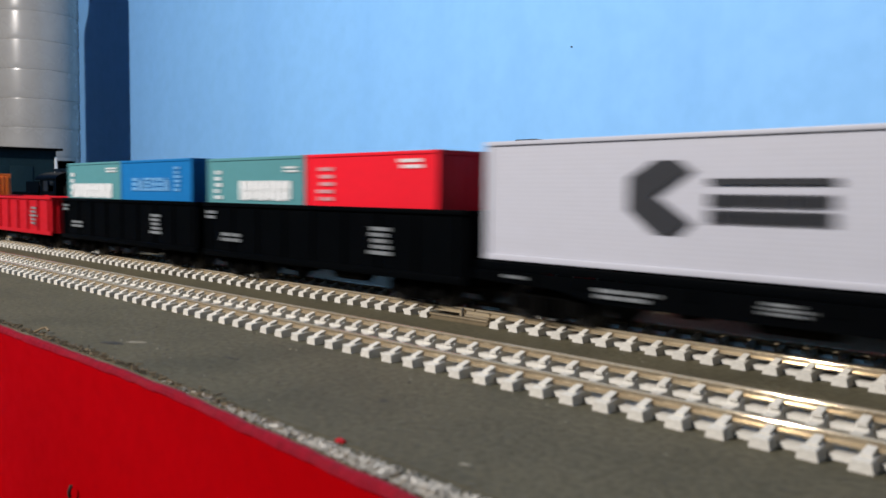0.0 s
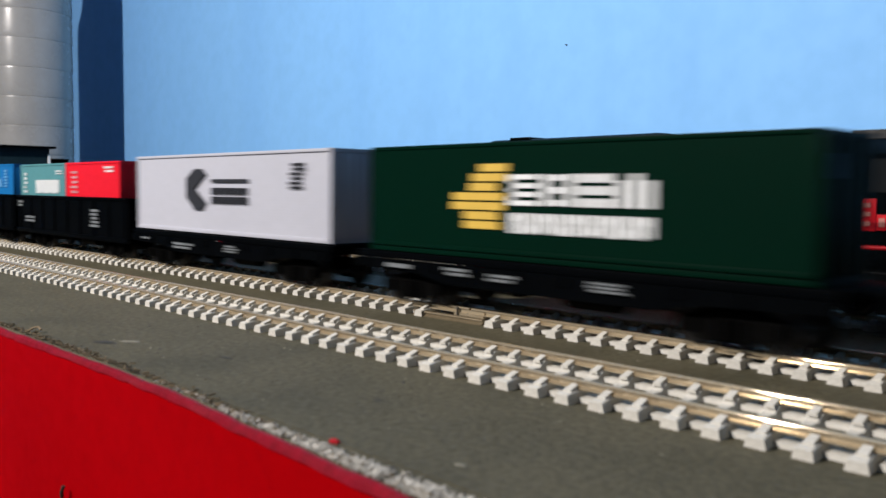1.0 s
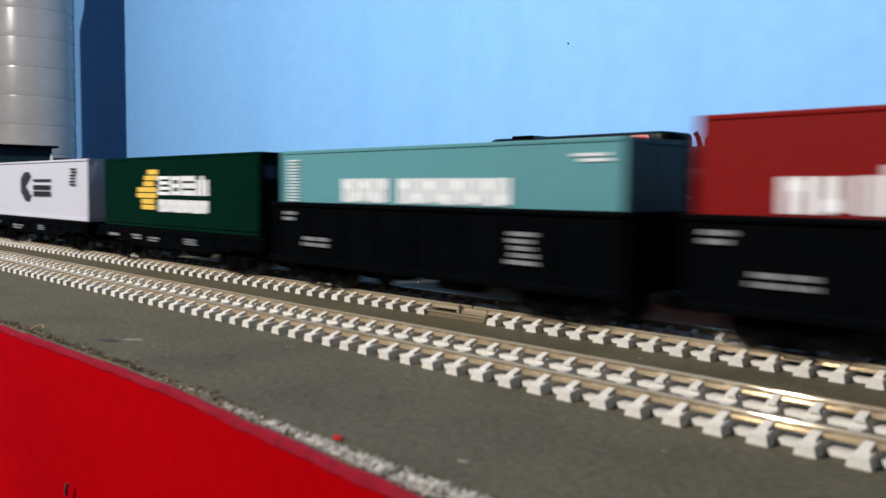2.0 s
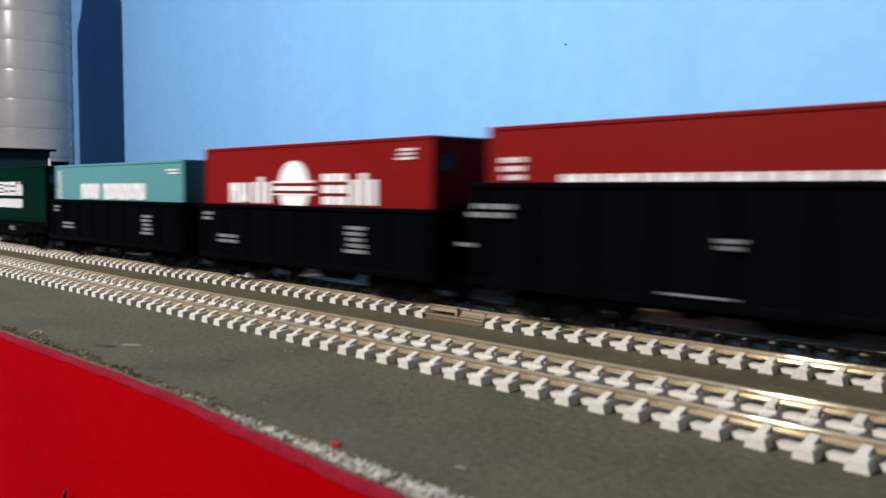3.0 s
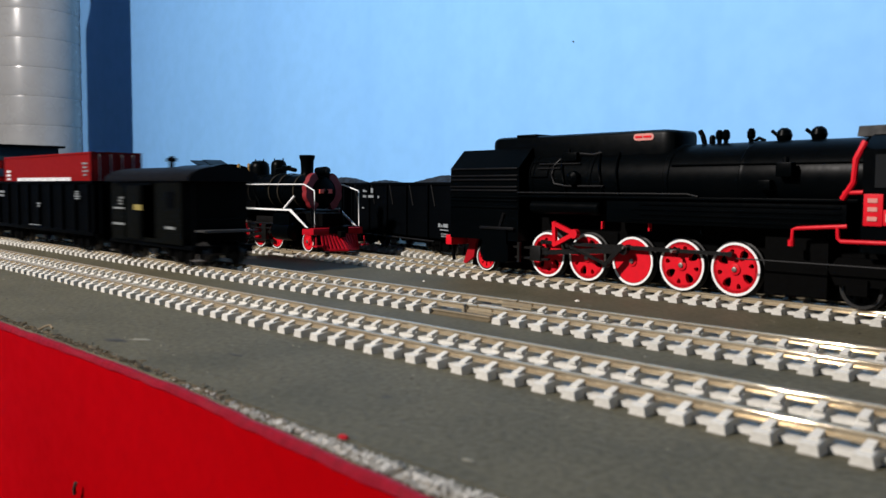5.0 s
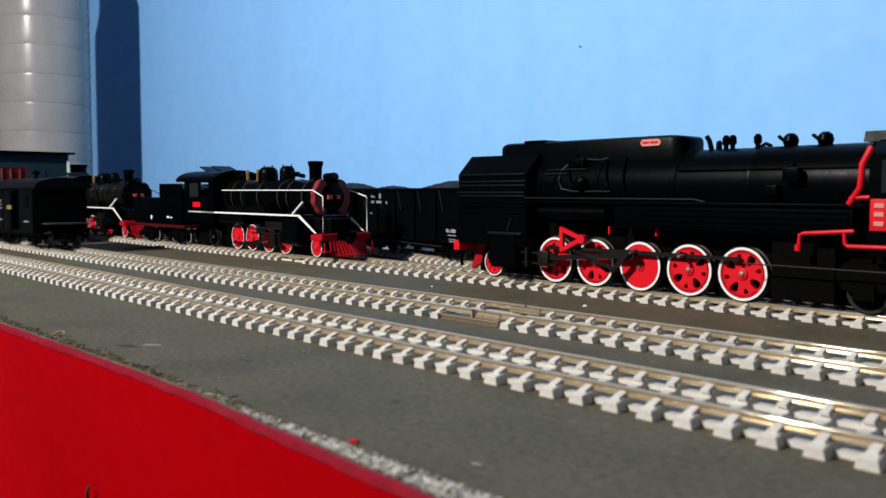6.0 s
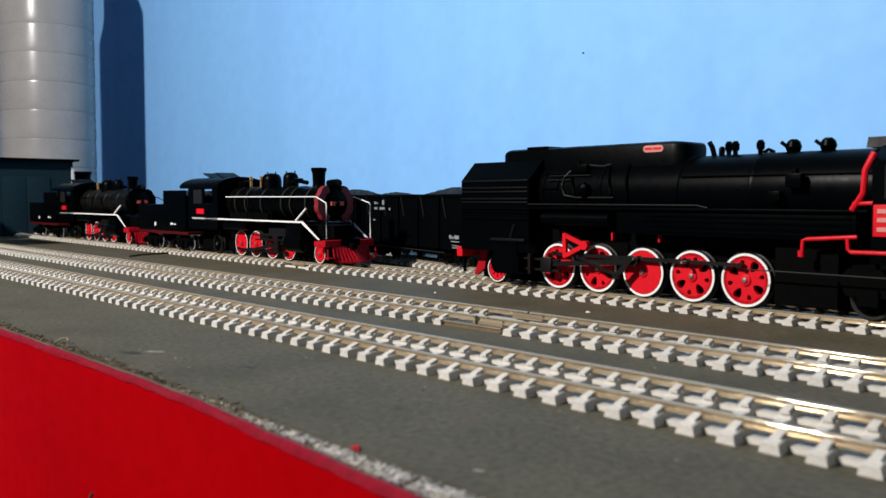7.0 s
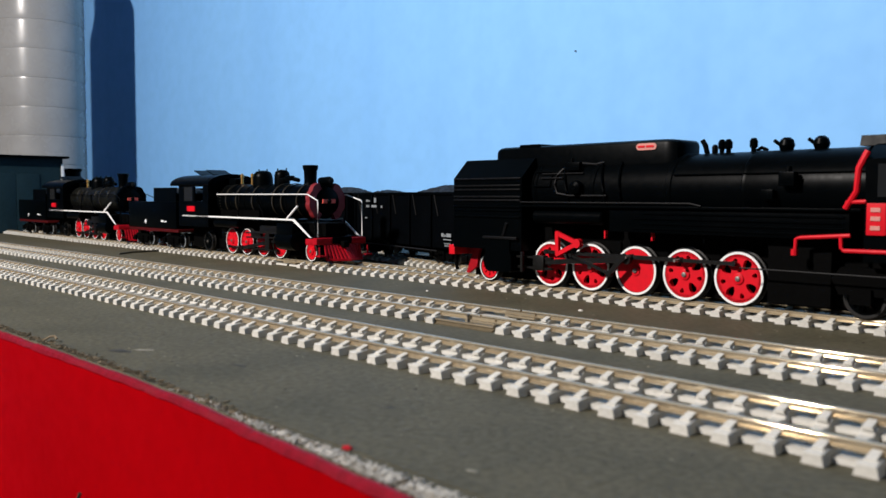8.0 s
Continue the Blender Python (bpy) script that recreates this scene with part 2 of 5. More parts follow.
def rows_of(x0, x1, z0, z1, n, fill=0.6, seed=1, ragged=0.25):
    """A block of n unreadable lines as bars."""
    r = random.Random(seed)
    step = (z1 - z0) / n
    out = []
    for i in range(n):
        a = x0 + r.random() * ragged * (x1 - x0)
        b = x1 - r.random() * ragged * (x1 - x0)
        sign, x = step * fill * 0.8, a
        while x < b:
            w = sign * r.uniform(0.7, 1.4)
            out.append((x, min(x + w, b), z0 + i * step, z0 + (i + fill) * step))
            x += w + sign * r.choice((0.35, 0.35, 0.45, 1.1))
    return out


SIGN_BARS = (((0, 1, 0, .16), (0, 1, .28, .44), (0, 1, .56, .72), (0, 1, .84, 1), (0, .16, .16, .84)),
             ((0, .24, 0, .8), (.38, .62, 0, 1), (.76, 1, 0, .8)),
             ((0, .44, 0, .26), (0, .44, .37, .63), (0, .44, .74, 1), (.56, 1, 0, .26), (.56, 1, .37, .63), (.56, 1, .74, 1)),
             ((0, .22, 0, 1), (.3, .7, .02, .2), (.3, .7, .4, .6), (.3, .7, .8, .98), (.78, 1, 0, 1)))


def bars(x0, x1, z0, z1, n):
    """A line of bold unreadable lettering as close plain bars."""
    out, step = [], (x1 - x0) / n
    for i in range(n):
        a, h = x0 + i * step, z1 - z0
        out += [(a, a + step * 0.34, z0, z1), (a + step * 0.34, a + step * 0.48, z0 + h * (0.1 if i % 2 else 0.6), z1 - h * (0.6 if i % 2 else 0.1)), (a + step * 0.48, a + step * 0.80, z0 + h * 0.05 * (i % 3), z1)]
    return out


def glyphs(x0, x1, z0, z1, n, fill=0.7):
    """A line of n unreadable signs, each a few plain bars."""
    out = []
    step, h = (x1 - x0) / n, z1 - z0
    for i in range(n):
        a, w = x0 + i * step, step * fill
        for p, q, lo, hi in SIGN_BARS[(i * 3 + n) % 4]:
            out.append((a + w * p, a + w * q, z0 + h * lo, z0 + h * hi))
    return out


def wheelset_mesh():
    r = 0.0048
    bm = lathe(B(), [(-0.0124, 0.0009), (-0.0105, 0.0009)], "y", n=10)
    for s in (-1, 1):
        y = s * 0.0086
        prof = [(y - 0.0013, 0.0012), (y - 0.0013, r * 0.72), (y - 0.0013, r), (y + 0.0007, r), (y + 0.0008, r + 0.0006), (y + 0.0013, r + 0.0006), (y + 0.0013, 0.0012)]
        if s > 0:
            prof = [(2 * y - d, q) for d, q in prof][::-1]
        lathe(bm, prof, "y", n=24)
    lathe(bm, [(-0.0115, 0.0008), (0.0115, 0.0008)], "y", n=10)
    for s in (-1, 1):
        for k in range(4):
            a = k * math.pi / 2
            box(bm, 0.0025 * math.cos(a) - 0.0004, 0.0025 * math.cos(a) + 0.0004, s * 0.0099 - 0.0003, s * 0.0099 + 0.0003,
                0.0025 * math.sin(a) - 0.0004, 0.0025 * math.sin(a) + 0.0004)
    return mesh_of("wheelset", bm, BLACKSTEEL)


WHEELSET = wheelset_mesh()
ROLL_R = 0.0048


def bogie(parent, x, material=None, roll=True):
    """Side frames with axle boxes and springs, a bolster and two wheelsets."""
    material = material or FRAME
    h = 0.0105
    bm = B()
    for s in (-1, 1):
        y0, y1 = sorted((s * 0.0108, s * 0.0125))
        zc = RAIL_Z + ROLL_R
        prof = [(-0.0135, zc + 0.0018), (-0.0135, zc - 0.0014), (-0.0085, zc - 0.0014), (-0.0055, zc - 0.0034), (0.0055, zc - 0.0034), (0.0085, zc - 0.0014),
                (0.0135, zc - 0.0014), (0.0135, zc + 0.0018), (0.0075, zc + 0.0032), (-0.0075, zc + 0.0032)]
        extrude_y(bm, prof, y0, y1)
        for dx in (-h, h):
            box(bm, dx - 0.0017, dx + 0.0017, s * 0.0131 - 0.0007, s * 0.0131 + 0.0007, zc - 0.0018, zc + 0.0016)
        for dx in (-0.0022, 0.0, 0.0022):
            lathe(bm, [(zc - 0.0026, 0.0009), (zc + 0.0018, 0.0009)], "z", (dx, s * 0.0130, 0), 8)
    box(bm, -0.003, 0.003, -0.0108, 0.0108, RAIL_Z + 0.0040, RAIL_Z + 0.0088)
    bmesh.ops.translate(bm, verts=bm.verts, vec=(x, 0, 0))
    b = part("bogie", bm, material, parent, "black side frames with axle boxes and springs")
    for dx in (-h, h):
        w = new("wheelset", WHEELSET)
        w.parent = b
        w.matrix_basis = pose(x + dx, 0, RAIL_Z + ROLL_R)
        if roll:
            ROLLING.append((w, x + dx))
    return b


def couplers(parent, half, material=None):
    for s in (-1, 1):
        bm = box(B(), min(s * half, s * (half + 0.0042)), max(s * half, s * (half + 0.0042)), -0.0012, 0.0012, 0.0095, 0.0118, 0.0003)
        box(bm, min(s * (half + 0.0028), s * (half + 0.0046)), max(s * (half + 0.0028), s * (half + 0.0046)), -0.0018, 0.0008, 0.0088, 0.0124, 0.0003)
        part("coupler", bm, material or FRAME, parent)


def brake_gear(parent, half):
    bm = box(B(), -half * 0.55, half * 0.55, -0.0022, 0.0022, 0.0095, 0.0130)
    extrude_y(bm, [(-half * 0.52, 0.0130), (-half * 0.3, 0.0112), (half * 0.3, 0.0112), (half * 0.52, 0.0130)], -0.0125, -0.0115)
    lathe(bm, [(-0.009, 0.0024), (-0.0085, 0.0028), (0.0085, 0.0028), (0.009, 0.0024)], "x", (0.012, -0.007, 0.0104), 14)
    box(bm, -0.016, -0.010, -0.010, -0.005, 0.0090, 0.0125)
    pipe(bm, [(-half * 0.6, -0.008, 0.0105), (half * 0.6, -0.008, 0.0105)], 0.0005, 6)
    part("brake_gear", bm, FRAME, parent, "centre sill, air tank and brake rods")


def gondola(x, half, top, material, label, rects, bottom=0.0125, ribs=9, mark_mat=None, deep=0.0006):
    """An open-topped wagon: walls, posts, rim, floor, bogies."""
    w = thing("gondola_wagon", label, "freight wagon", group="wagons of the passing train")
    wid, t = 0.0160, 0.0008
    bm = B()
    box(bm, -half, half, -wid, -wid + t, bottom, top)
    box(bm, -half, half, wid - t, wid, bottom, top)
    box(bm, -half, -half + t, -wid + t, wid - t, bottom, top)
    box(bm, half - t, half, -wid + t, wid - t, bottom, top)
    part("wall", bm, material, w)
    part("floor_plate", box(B(), -half + t, half - t, -wid + t, wid - t, bottom + 0.0005, bottom + 0.0019), FRAME, w)
    for s in (-1, 1):
        for i in range(ribs):
            px = -half + 0.004 + (2 * half - 0.008) * i / (ribs - 1)
            bm = extrude_x(B(), [(s * wid, bottom + 0.0002), (s * (wid + deep), bottom + 0.0010), (s * (wid + deep), top - 0.0016), (s * wid, top - 0.0012)], px - 0.0009, px + 0.0009)
            part("post", bm, material, w)
    for s in (-1, 1):
        for i in range(4):
            py = -0.012 + 0.008 * i
            part("post", box(B(), min(s * half, s * (half + deep)), max(s * half, s * (half + deep)), py - 0.0008, py + 0.0008, bottom, top - 0.0013), material, w)
    bm = B()
    for s in (-1, 1):
        y0, y1 = sorted((s * (wid - 0.0011), s * (wid + 0.0009)))
        box(bm, -half - 0.0007, half + 0.0007, y0, y1, top - 0.0012, top + 0.0002, 0.0003)
        x0, x1 = sorted((s * (half - 0.0011), s * (half + 0.0007)))
        box(bm, x0, x1, -wid + 0.0011, wid - 0.0011, top - 0.0011, top + 0.0001, 0.0002)
    part("top_rim", bm, material, w)
    bm = B()
    for s in (-1, 1):
        y0, y1 = sorted((s * wid, s * (wid + 0.0008)))
        box(bm, -half - 0.0004, half + 0.0004, y0, y1, bottom - 0.0010, bottom + 0.0012, 0.0002)
    part("sole_bar", bm, material, w)
    brake_gear(w, half)
    for bx in (-half * 0.68, half * 0.68):
        bogie(w, bx)
    couplers(w, half)
    for name, rr in rects:
        marks(w, name, rr, -wid - deep - 0.0002, mark_mat or FADED, "small white painted lettering")
    return carried_along(w, x)


def flat_wagon(x, half, label, rects):
    w = thing("flat_wagon", label, "freight wagon", group="wagons of the passing train")
    bm = box(B(), -half, half, -0.0150, 0.0150, 0.0168, 0.0189, 0.0002)
    part("deck", bm, BLACK, w)
    for s in (-1, 1):
        prof = [(-half, 0.0167), (-half, 0.0138), (-half * 0.62, 0.0132), (-half * 0.45, 0.0108), (half * 0.45, 0.0108), (half * 0.62, 0.0132), (half, 0.0138), (half, 0.0167)]
        y0, y1 = sorted((s * 0.0145, s * 0.0157))
        part("side_sill", extrude_y(B(), prof, y0, y1), BLACK, w, "black fish-bellied side sill")
        for i in range(10):
            px = -half * 0.94 + half * 1.88 * i / 9
            part("stake_pocket", box(B(), px - 0.0012, px + 0.0012, min(s * 0.0157, s * 0.0163), max(s * 0.0157, s * 0.0163), 0.0140, 0.0166), BLACK, w)
    brake_gear(w, half)
    for bx in (-half * 0.68, half * 0.68):
        bogie(w, bx)
    couplers(w, half)
    for rr in rects:
        marks(w, "lettering", rr, -0.0165, FADED, "small white painted lettering")
    return carried_along(w, x)


def container(x, half, z0, z1, material, label, ribs=None, doors=False, decals=()):
    """A box with corner posts, rails, ribbed sides, a ribbed roof and a door end."""
    c = thing("shipping_container", label, "container", group="containers on the passing train")
    wid, h = 0.0138, z1 - z0
    inset = 0.0005
    bm = B()
    if ribs == "level":
        n = 26
        prof = [(-wid + inset, 0.0010)]
        for i in range(n):
            za = 0.0012 + (h - 0.0024) * i / n
            dz = (h - 0.0024) / n
            prof += [(-wid + inset, za), (-wid + 0.00049, za + dz * 0.3), (-wid + 0.00049, za + dz * 0.7), (-wid + inset, za + dz * 0.98)]
        prof += [(-wid + inset, h - 0.0008), (wid - inset, h - 0.0008), (wid - inset, 0.0010)]
        extrude_x(bm, prof, -half + inset, half - inset)
    elif ribs == "upright":
        n = int(half * 2 / 0.0032)
        top = []
        for i in range(n):
            xa = -half + 0.0012 + (2 * half - 0.0024) * i / n
            dx = (2 * half - 0.0024) / n
            top += [(xa, -wid + inset), (xa + dx * 0.25, -wid + 0.0001), (xa + dx * 0.6, -wid + 0.0001), (xa + dx * 0.85, -wid + inset)]
        loop = top + [(half - inset, -wid + inset), (half - inset, wid - inset), (-half + inset, wid - inset), (-half + inset, -wid + inset)]
        ring_path(bm, [[(px, py, z) for px, py in loop] for z in (0.0008, h - 0.0006)])
    else:
        box(bm, -half + inset, half - inset, -wid + inset * 0.5, wid - inset * 0.5, 0.0008, h - 0.0006)
    part("panel", bm, material, c)
    bm = B()
    for sx in (-1, 1):
        for sy in (-1, 1):
            x0, x1 = sorted((sx * half, sx * (half - 0.0014)))
            y0, y1 = sorted((sy * wid, sy * (wid - 0.0014)))
            box(bm, x0, x1, y0, y1, 0.0, h, 0.00025)
    for sy in (-1, 1):
        y0, y1 = sorted((sy * (wid + 0.0001), sy * (wid - 0.0011)))
        box(bm, -half + 0.0014, half - 0.0014, y0, y1, 0.0001, 0.0016, 0.0002)
        box(bm, -half + 0.0014, half - 0.0014, y0, y1, h - 0.0012, h - 0.0001, 0.0002)
    for sx in (-1, 1):
        x0, x1 = sorted((sx * half, sx * (half - 0.0011)))
        box(bm, x0, x1, -wid + 0.0014, wid - 0.0014, 0.0001, 0.0015)
        box(bm, x0, x1, -wid + 0.0014, wid - 0.0014, h - 0.0014, h - 0.0001)
    part("frame", bm, material, c)
    for k in range(2):
        s = -1 if k else 1
        y0, y1 = sorted((s * 0.0002, s * 0.0122))
        part("door", box(B(), half - inset, half - 0.0001, y0, y1, 0.0018, h - 0.0018, 0.0001), material, c)
        for q in (0.003, 0.009):
            part("lock_bar", pipe(B(), [(half + 0.0002, s * q, 0.0012), (half + 0.0002, s * q, h - 0.0012)], 0.0003, 6), STEEL if doors else material, c)
    for name, rr, m in decals:
        marks(c, name, [(a, b, za - z0 * 1000, zb - z0 * 1000) for a, b, za, zb in rr], -wid - 0.0001, m)
    if doors:
        bm = B()
        for s, za in ((-1, 0.0035), (1, 0.0035), (-1, 0.0095), (1, 0.0095), (1, 0.0115)):
            y0, y1 = sorted((s * 0.004, s * 0.0085))
            box(bm, half, half + 0.00035, y0, y1, za, za + 0.0012)
        part("door_lettering", bm, MARK, c, "small white painted lettering")
    return carried_along(c, x, z=z0)


GOND_LETTERS = (("lettering", rows_of(-76, -64, 26.3, 30.2, 2, seed=2)), ("lettering", rows_of(-62, -46, 17.8, 21.8, 2, seed=3, ragged=0.1)),
                ("lettering", rows_of(32, 43.5, 18, 27.4, 5, seed=4)))
TEAL_LETTERS = (("lettering", rows_of(-71, -59, 26.3, 30.2, 2, seed=2)), ("lettering", rows_of(-57, -41, 17.8, 21.8, 2, seed=3, ragged=0.1)),
                ("lettering", rows_of(38, 49.5, 18, 27.4, 5, seed=4)))
BROWN_LETTERS = (("lettering", rows_of(-68, -56, 26.3, 30.2, 2, seed=2)), ("lettering", rows_of(-54, -39, 17.8, 21.8, 2, seed=3, ragged=0.1)),
                 ("lettering", rows_of(28, 39.5, 18, 27.4, 5, seed=4)))
TOP = 0.0325
# leading red gondola with its orange container
gondola(-0.5855, 0.073, TOP, G_RED, "empty red open gondola wagon with ribbed sides", (("lettering", rows_of(41.5, 52.5, 17, 27.8, 5, seed=5)),), ribs=9, deep=0.0011)
gondola(-0.7500, 0.073, TOP, G_RED, "red open gondola wagon carrying an orange container", (("lettering", rows_of(41.5, 52.5, 17, 27.8, 5, seed=5)),), ribs=9, deep=0.0011)
orange = container(-0.7170, 0.036, 0.0148, 0.0478, C_ORANGE, "short bright orange container with upright ribs, in a red gondola", "upright")
for i in range(9):
    y = -0.0112 + i * 0.0028
    part("end_rib", box(B(), 0.0361, 0.0368, y - 0.0006, y + 0.0006, 0.0018, 0.0312, 0.0001), C_ORANGE, orange)
# two black gondolas with short containers
gondola(-0.4191, 0.0757, TOP, BLACK, "black open gondola wagon carrying teal and blue containers", GOND_LETTERS)
container(-0.4593, 0.0342, 0.0148, 0.0511, C_TEAL, "short teal container with white lettering blocks, in a black gondola", None, decals=(
    ("lettering", rows_of(-31, -24, 34.3, 47.2, 4, seed=6), MARK), ("lettering", bars(-27, 25, 33.1, 40.3, 11), MARK), ("lettering", rows_of(16.5, 30, 45.8, 48.6, 2, seed=7), MARK)))
container(-0.3885, 0.0360, 0.0148, 0.0511, C_BLUE, "short blue container with pale blue lettering, in a black gondola", None, decals=(
    ("lettering", glyphs(-22.5, 17, 37, 42.9, 6), BLUEMARK), ("lettering", rows_of(19.9, 26.3, 37, 48.3, 6, seed=8), BLUEMARK)))
gondola(-0.2608, 0.0757, TOP, BLACK, "black open gondola wagon carrying teal and red containers", GOND_LETTERS)
container(-0.3037, 0.0351, 0.0148, 0.0503, C_TEAL, "short teal container with white lettering blocks, beside a red one", None, decals=(
    ("lettering", rows_of(-29.5, -22.5, 34, 46.4, 5, seed=9), MARK), ("lettering", bars(-9, 27, 33.9, 41.3, 9), MARK), ("lettering", rows_of(20.7, 32.5, 44.3, 46.9, 2, seed=10), MARK)))
container(-0.2337, 0.0341, 0.0148, 0.0503, C_RED, "short bright red container with pale lettering, in a black gondola", None, decals=(
    ("lettering", rows_of(-27.3, -16.6, 34.4, 47, 5, fill=0.5, seed=11), FADEDPINK), ("lettering", rows_of(16.5, 29.5, 44.9, 48.5, 2, seed=12), MARK)))
# light grey container on a flat wagon
flat_wagon(-0.1055, 0.0765, "black flat wagon under the light grey container", (rows_of(-64.5, -55, 15.0, 16.4, 1, seed=1), rows_of(-40, -13, 12.4, 15.4, 2, seed=2), rows_of(8, 19, 13.0, 16.0, 3, seed=3)))
grey = container(-0.1055, 0.0748, 0.0193, 0.0517, C_WHITE, "long light grey container with fine level ribs and dark emblem", "level", decals=(
    ("lettering", [(-6, 22, 40.0, 41.3)] + bars(-6, 22, 35.2, 37.9, 9) + bars(-6, 22, 31.5, 34.4, 11), DARKMARK), ("lettering", rows_of(49.5, 59.8, 37.7, 47.5, 6, seed=13), DARKMARK)))
prof = [(px + 0.0022, pz) for px, pz in ((-0.0293, 0.0223), (-0.0293, 0.0146), (-0.0222, 0.0094), (-0.0160, 0.0094), (-0.0125, 0.0122), (-0.0218, 0.0180), (-0.0125, 0.0238), (-0.0160, 0.0262), (-0.0222, 0.0262))]
part("emblem", extrude_y(B(), prof, -0.01405, -0.0136), DARKMARK, grey, "dark grey angular emblem")
# dark green container on a flat wagon
flat_wagon(0.0620, 0.0765, "black flat wagon under the dark green container", (rows_of(-60.7, -48.8, 14.4, 16.4, 1, seed=4), rows_of(-35, -22.5, 13.8, 16.4, 2, seed=5), rows_of(-20, -5.7, 13.4, 15.8, 2, seed=6), rows_of(16.6, 28, 13.6, 16.4, 3, seed=7)))
green = container(0.0620, 0.0713, 0.0190, 0.0511, C_GREEN, "long dark green container with yellow emblem and white lettering", None, decals=(
    ("lettering", glyphs(-12.3, 34.5, 34.0, 42.2, 4, 0.86), MARK), ("lettering", bars(-11.7, 33.6, 26.6, 32.0, 9), MARK)))
for i, (a, b) in enumerate(((-26.5, -11.0), (-26.5, -11.5), (-31.5, -9.4), (-30.9, -9.4), (-24.5, -12.0), (-23.5, -8.8), (-20.5, -8.2))):
    a, b = a - 2.6, b - 4.6
    z = (27.1 + i * 2.63) - 18.8
    marks(green, "emblem_bar", [(a, b, z, z + 2.1)], -0.0139, YELLOW, "yellow emblem bar")
bm = box(B(), -0.0705, 0.0705, -0.0144, -0.0139, 0.0018, 0.0030, 0.0002)
part("rub_rail", bm, C_GREEN, green)
# black gondolas with long containers
gondola(0.2233, 0.0765, TOP, BLACK, "black open gondola wagon carrying a long teal container", TEAL_LETTERS)
container(0.2228, 0.0742, 0.0148, 0.0507, C_TEAL, "long teal container with large white lettering, in a black gondola", None, decals=(
    ("lettering", bars(-36.9, -13, 33.1, 40.8, 5), MARK), ("lettering", bars(-8.5, 38.5, 33.1, 40.8, 8), MARK),
    ("lettering", rows_of(-69.5, -62.5, 33, 48, 14, 0.5, seed=14, ragged=0.1), MARK), ("lettering", rows_of(58, 71, 44.7, 47.4, 2, seed=15), MARK)))
gondola(0.3848, 0.0702, TOP, BLACK, "black open gondola wagon carrying a long red-brown container", BROWN_LETTERS)
brown = container(0.3839, 0.0678, 0.0148, 0.0544, C_BROWN, "long red-brown container with a white disc and large signs", None, decals=(
    ("lettering", bars(-48, -33.5, 33.2, 40.8, 2) + glyphs(-32, -18.5, 33.2, 42.9, 1, 0.95), MARK), ("lettering", glyphs(13.3, 44.4, 33.3, 43.6, 2, 0.85), MARK), ("lettering", rows_of(51, 61.4, 47.4, 51.4, 3, seed=16), MARK)))
part("disc", lathe(B(), [(-0.0141, 0.0094), (-0.0137, 0.0094)], "y", (-0.0040, 0, 0.0242), 32), MARK, brown, "white round disc")
marks(brown, "disc_band", [(-16.5, 8.5, 21.4, 26.6)], -0.01415, MARK, "pale band across the disc")
marks(brown, "disc_stripe", [(-16.5, 8.5, 22.1, 23.1), (-16.5, 8.5, 24.7, 25.8)], -0.01428, C_BROWN, "thin red stripe")
for box_end, half, z in ((brown, 0.0678, 0.0290), (green, 0.0713, 0.0220)):
    part("end_plate", box(B(), half + 0.0004, half + 0.0008, -0.0112, -0.0062, z, z + 0.0050), ENDPLATE, box_end, "small dull blue plate on the door end")
gondola(0.5475, 0.0775, 0.0402, BLACK, "tall black gondola wagon with ribbed sides and a red-brown container", (
    ("lettering", rows_of(-79, -57, 31, 35.6, 2, seed=17)), ("lettering", rows_of(-80.5, -73, 22.8, 24.6, 1, seed=18)), ("lettering", rows_of(-1.7, 5, 25.8, 28.8, 2, seed=19)),
    ("lettering", rows_of(55.6, 65, 30.9, 35.6, 4, seed=20)), ("lettering", rows_of(-16, 6.6, 15.1, 16.0, 1, seed=21))), bottom=0.0133, ribs=9, deep=0.0016)
container(0.5452, 0.0708, 0.0155, 0.0555, C_BROWN, "long red-brown container with door bars, in the tall black gondola", None, doors=True, decals=(
    ("lettering", rows_of(-66, -57.5, 41, 48, 3, 0.6, seed=22, ragged=0.15), MARK), ("lettering", bars(-44.7, 44.9, 34.5, 42.4, 12), MARK), ("lettering", rows_of(60, 68, 43, 51, 4, 0.5, seed=23), FADED)))


DULLDECK = mat("worn_grey_deck", (0.022, 0.022, 0.022), 0.6, grain=0.4, size=600)


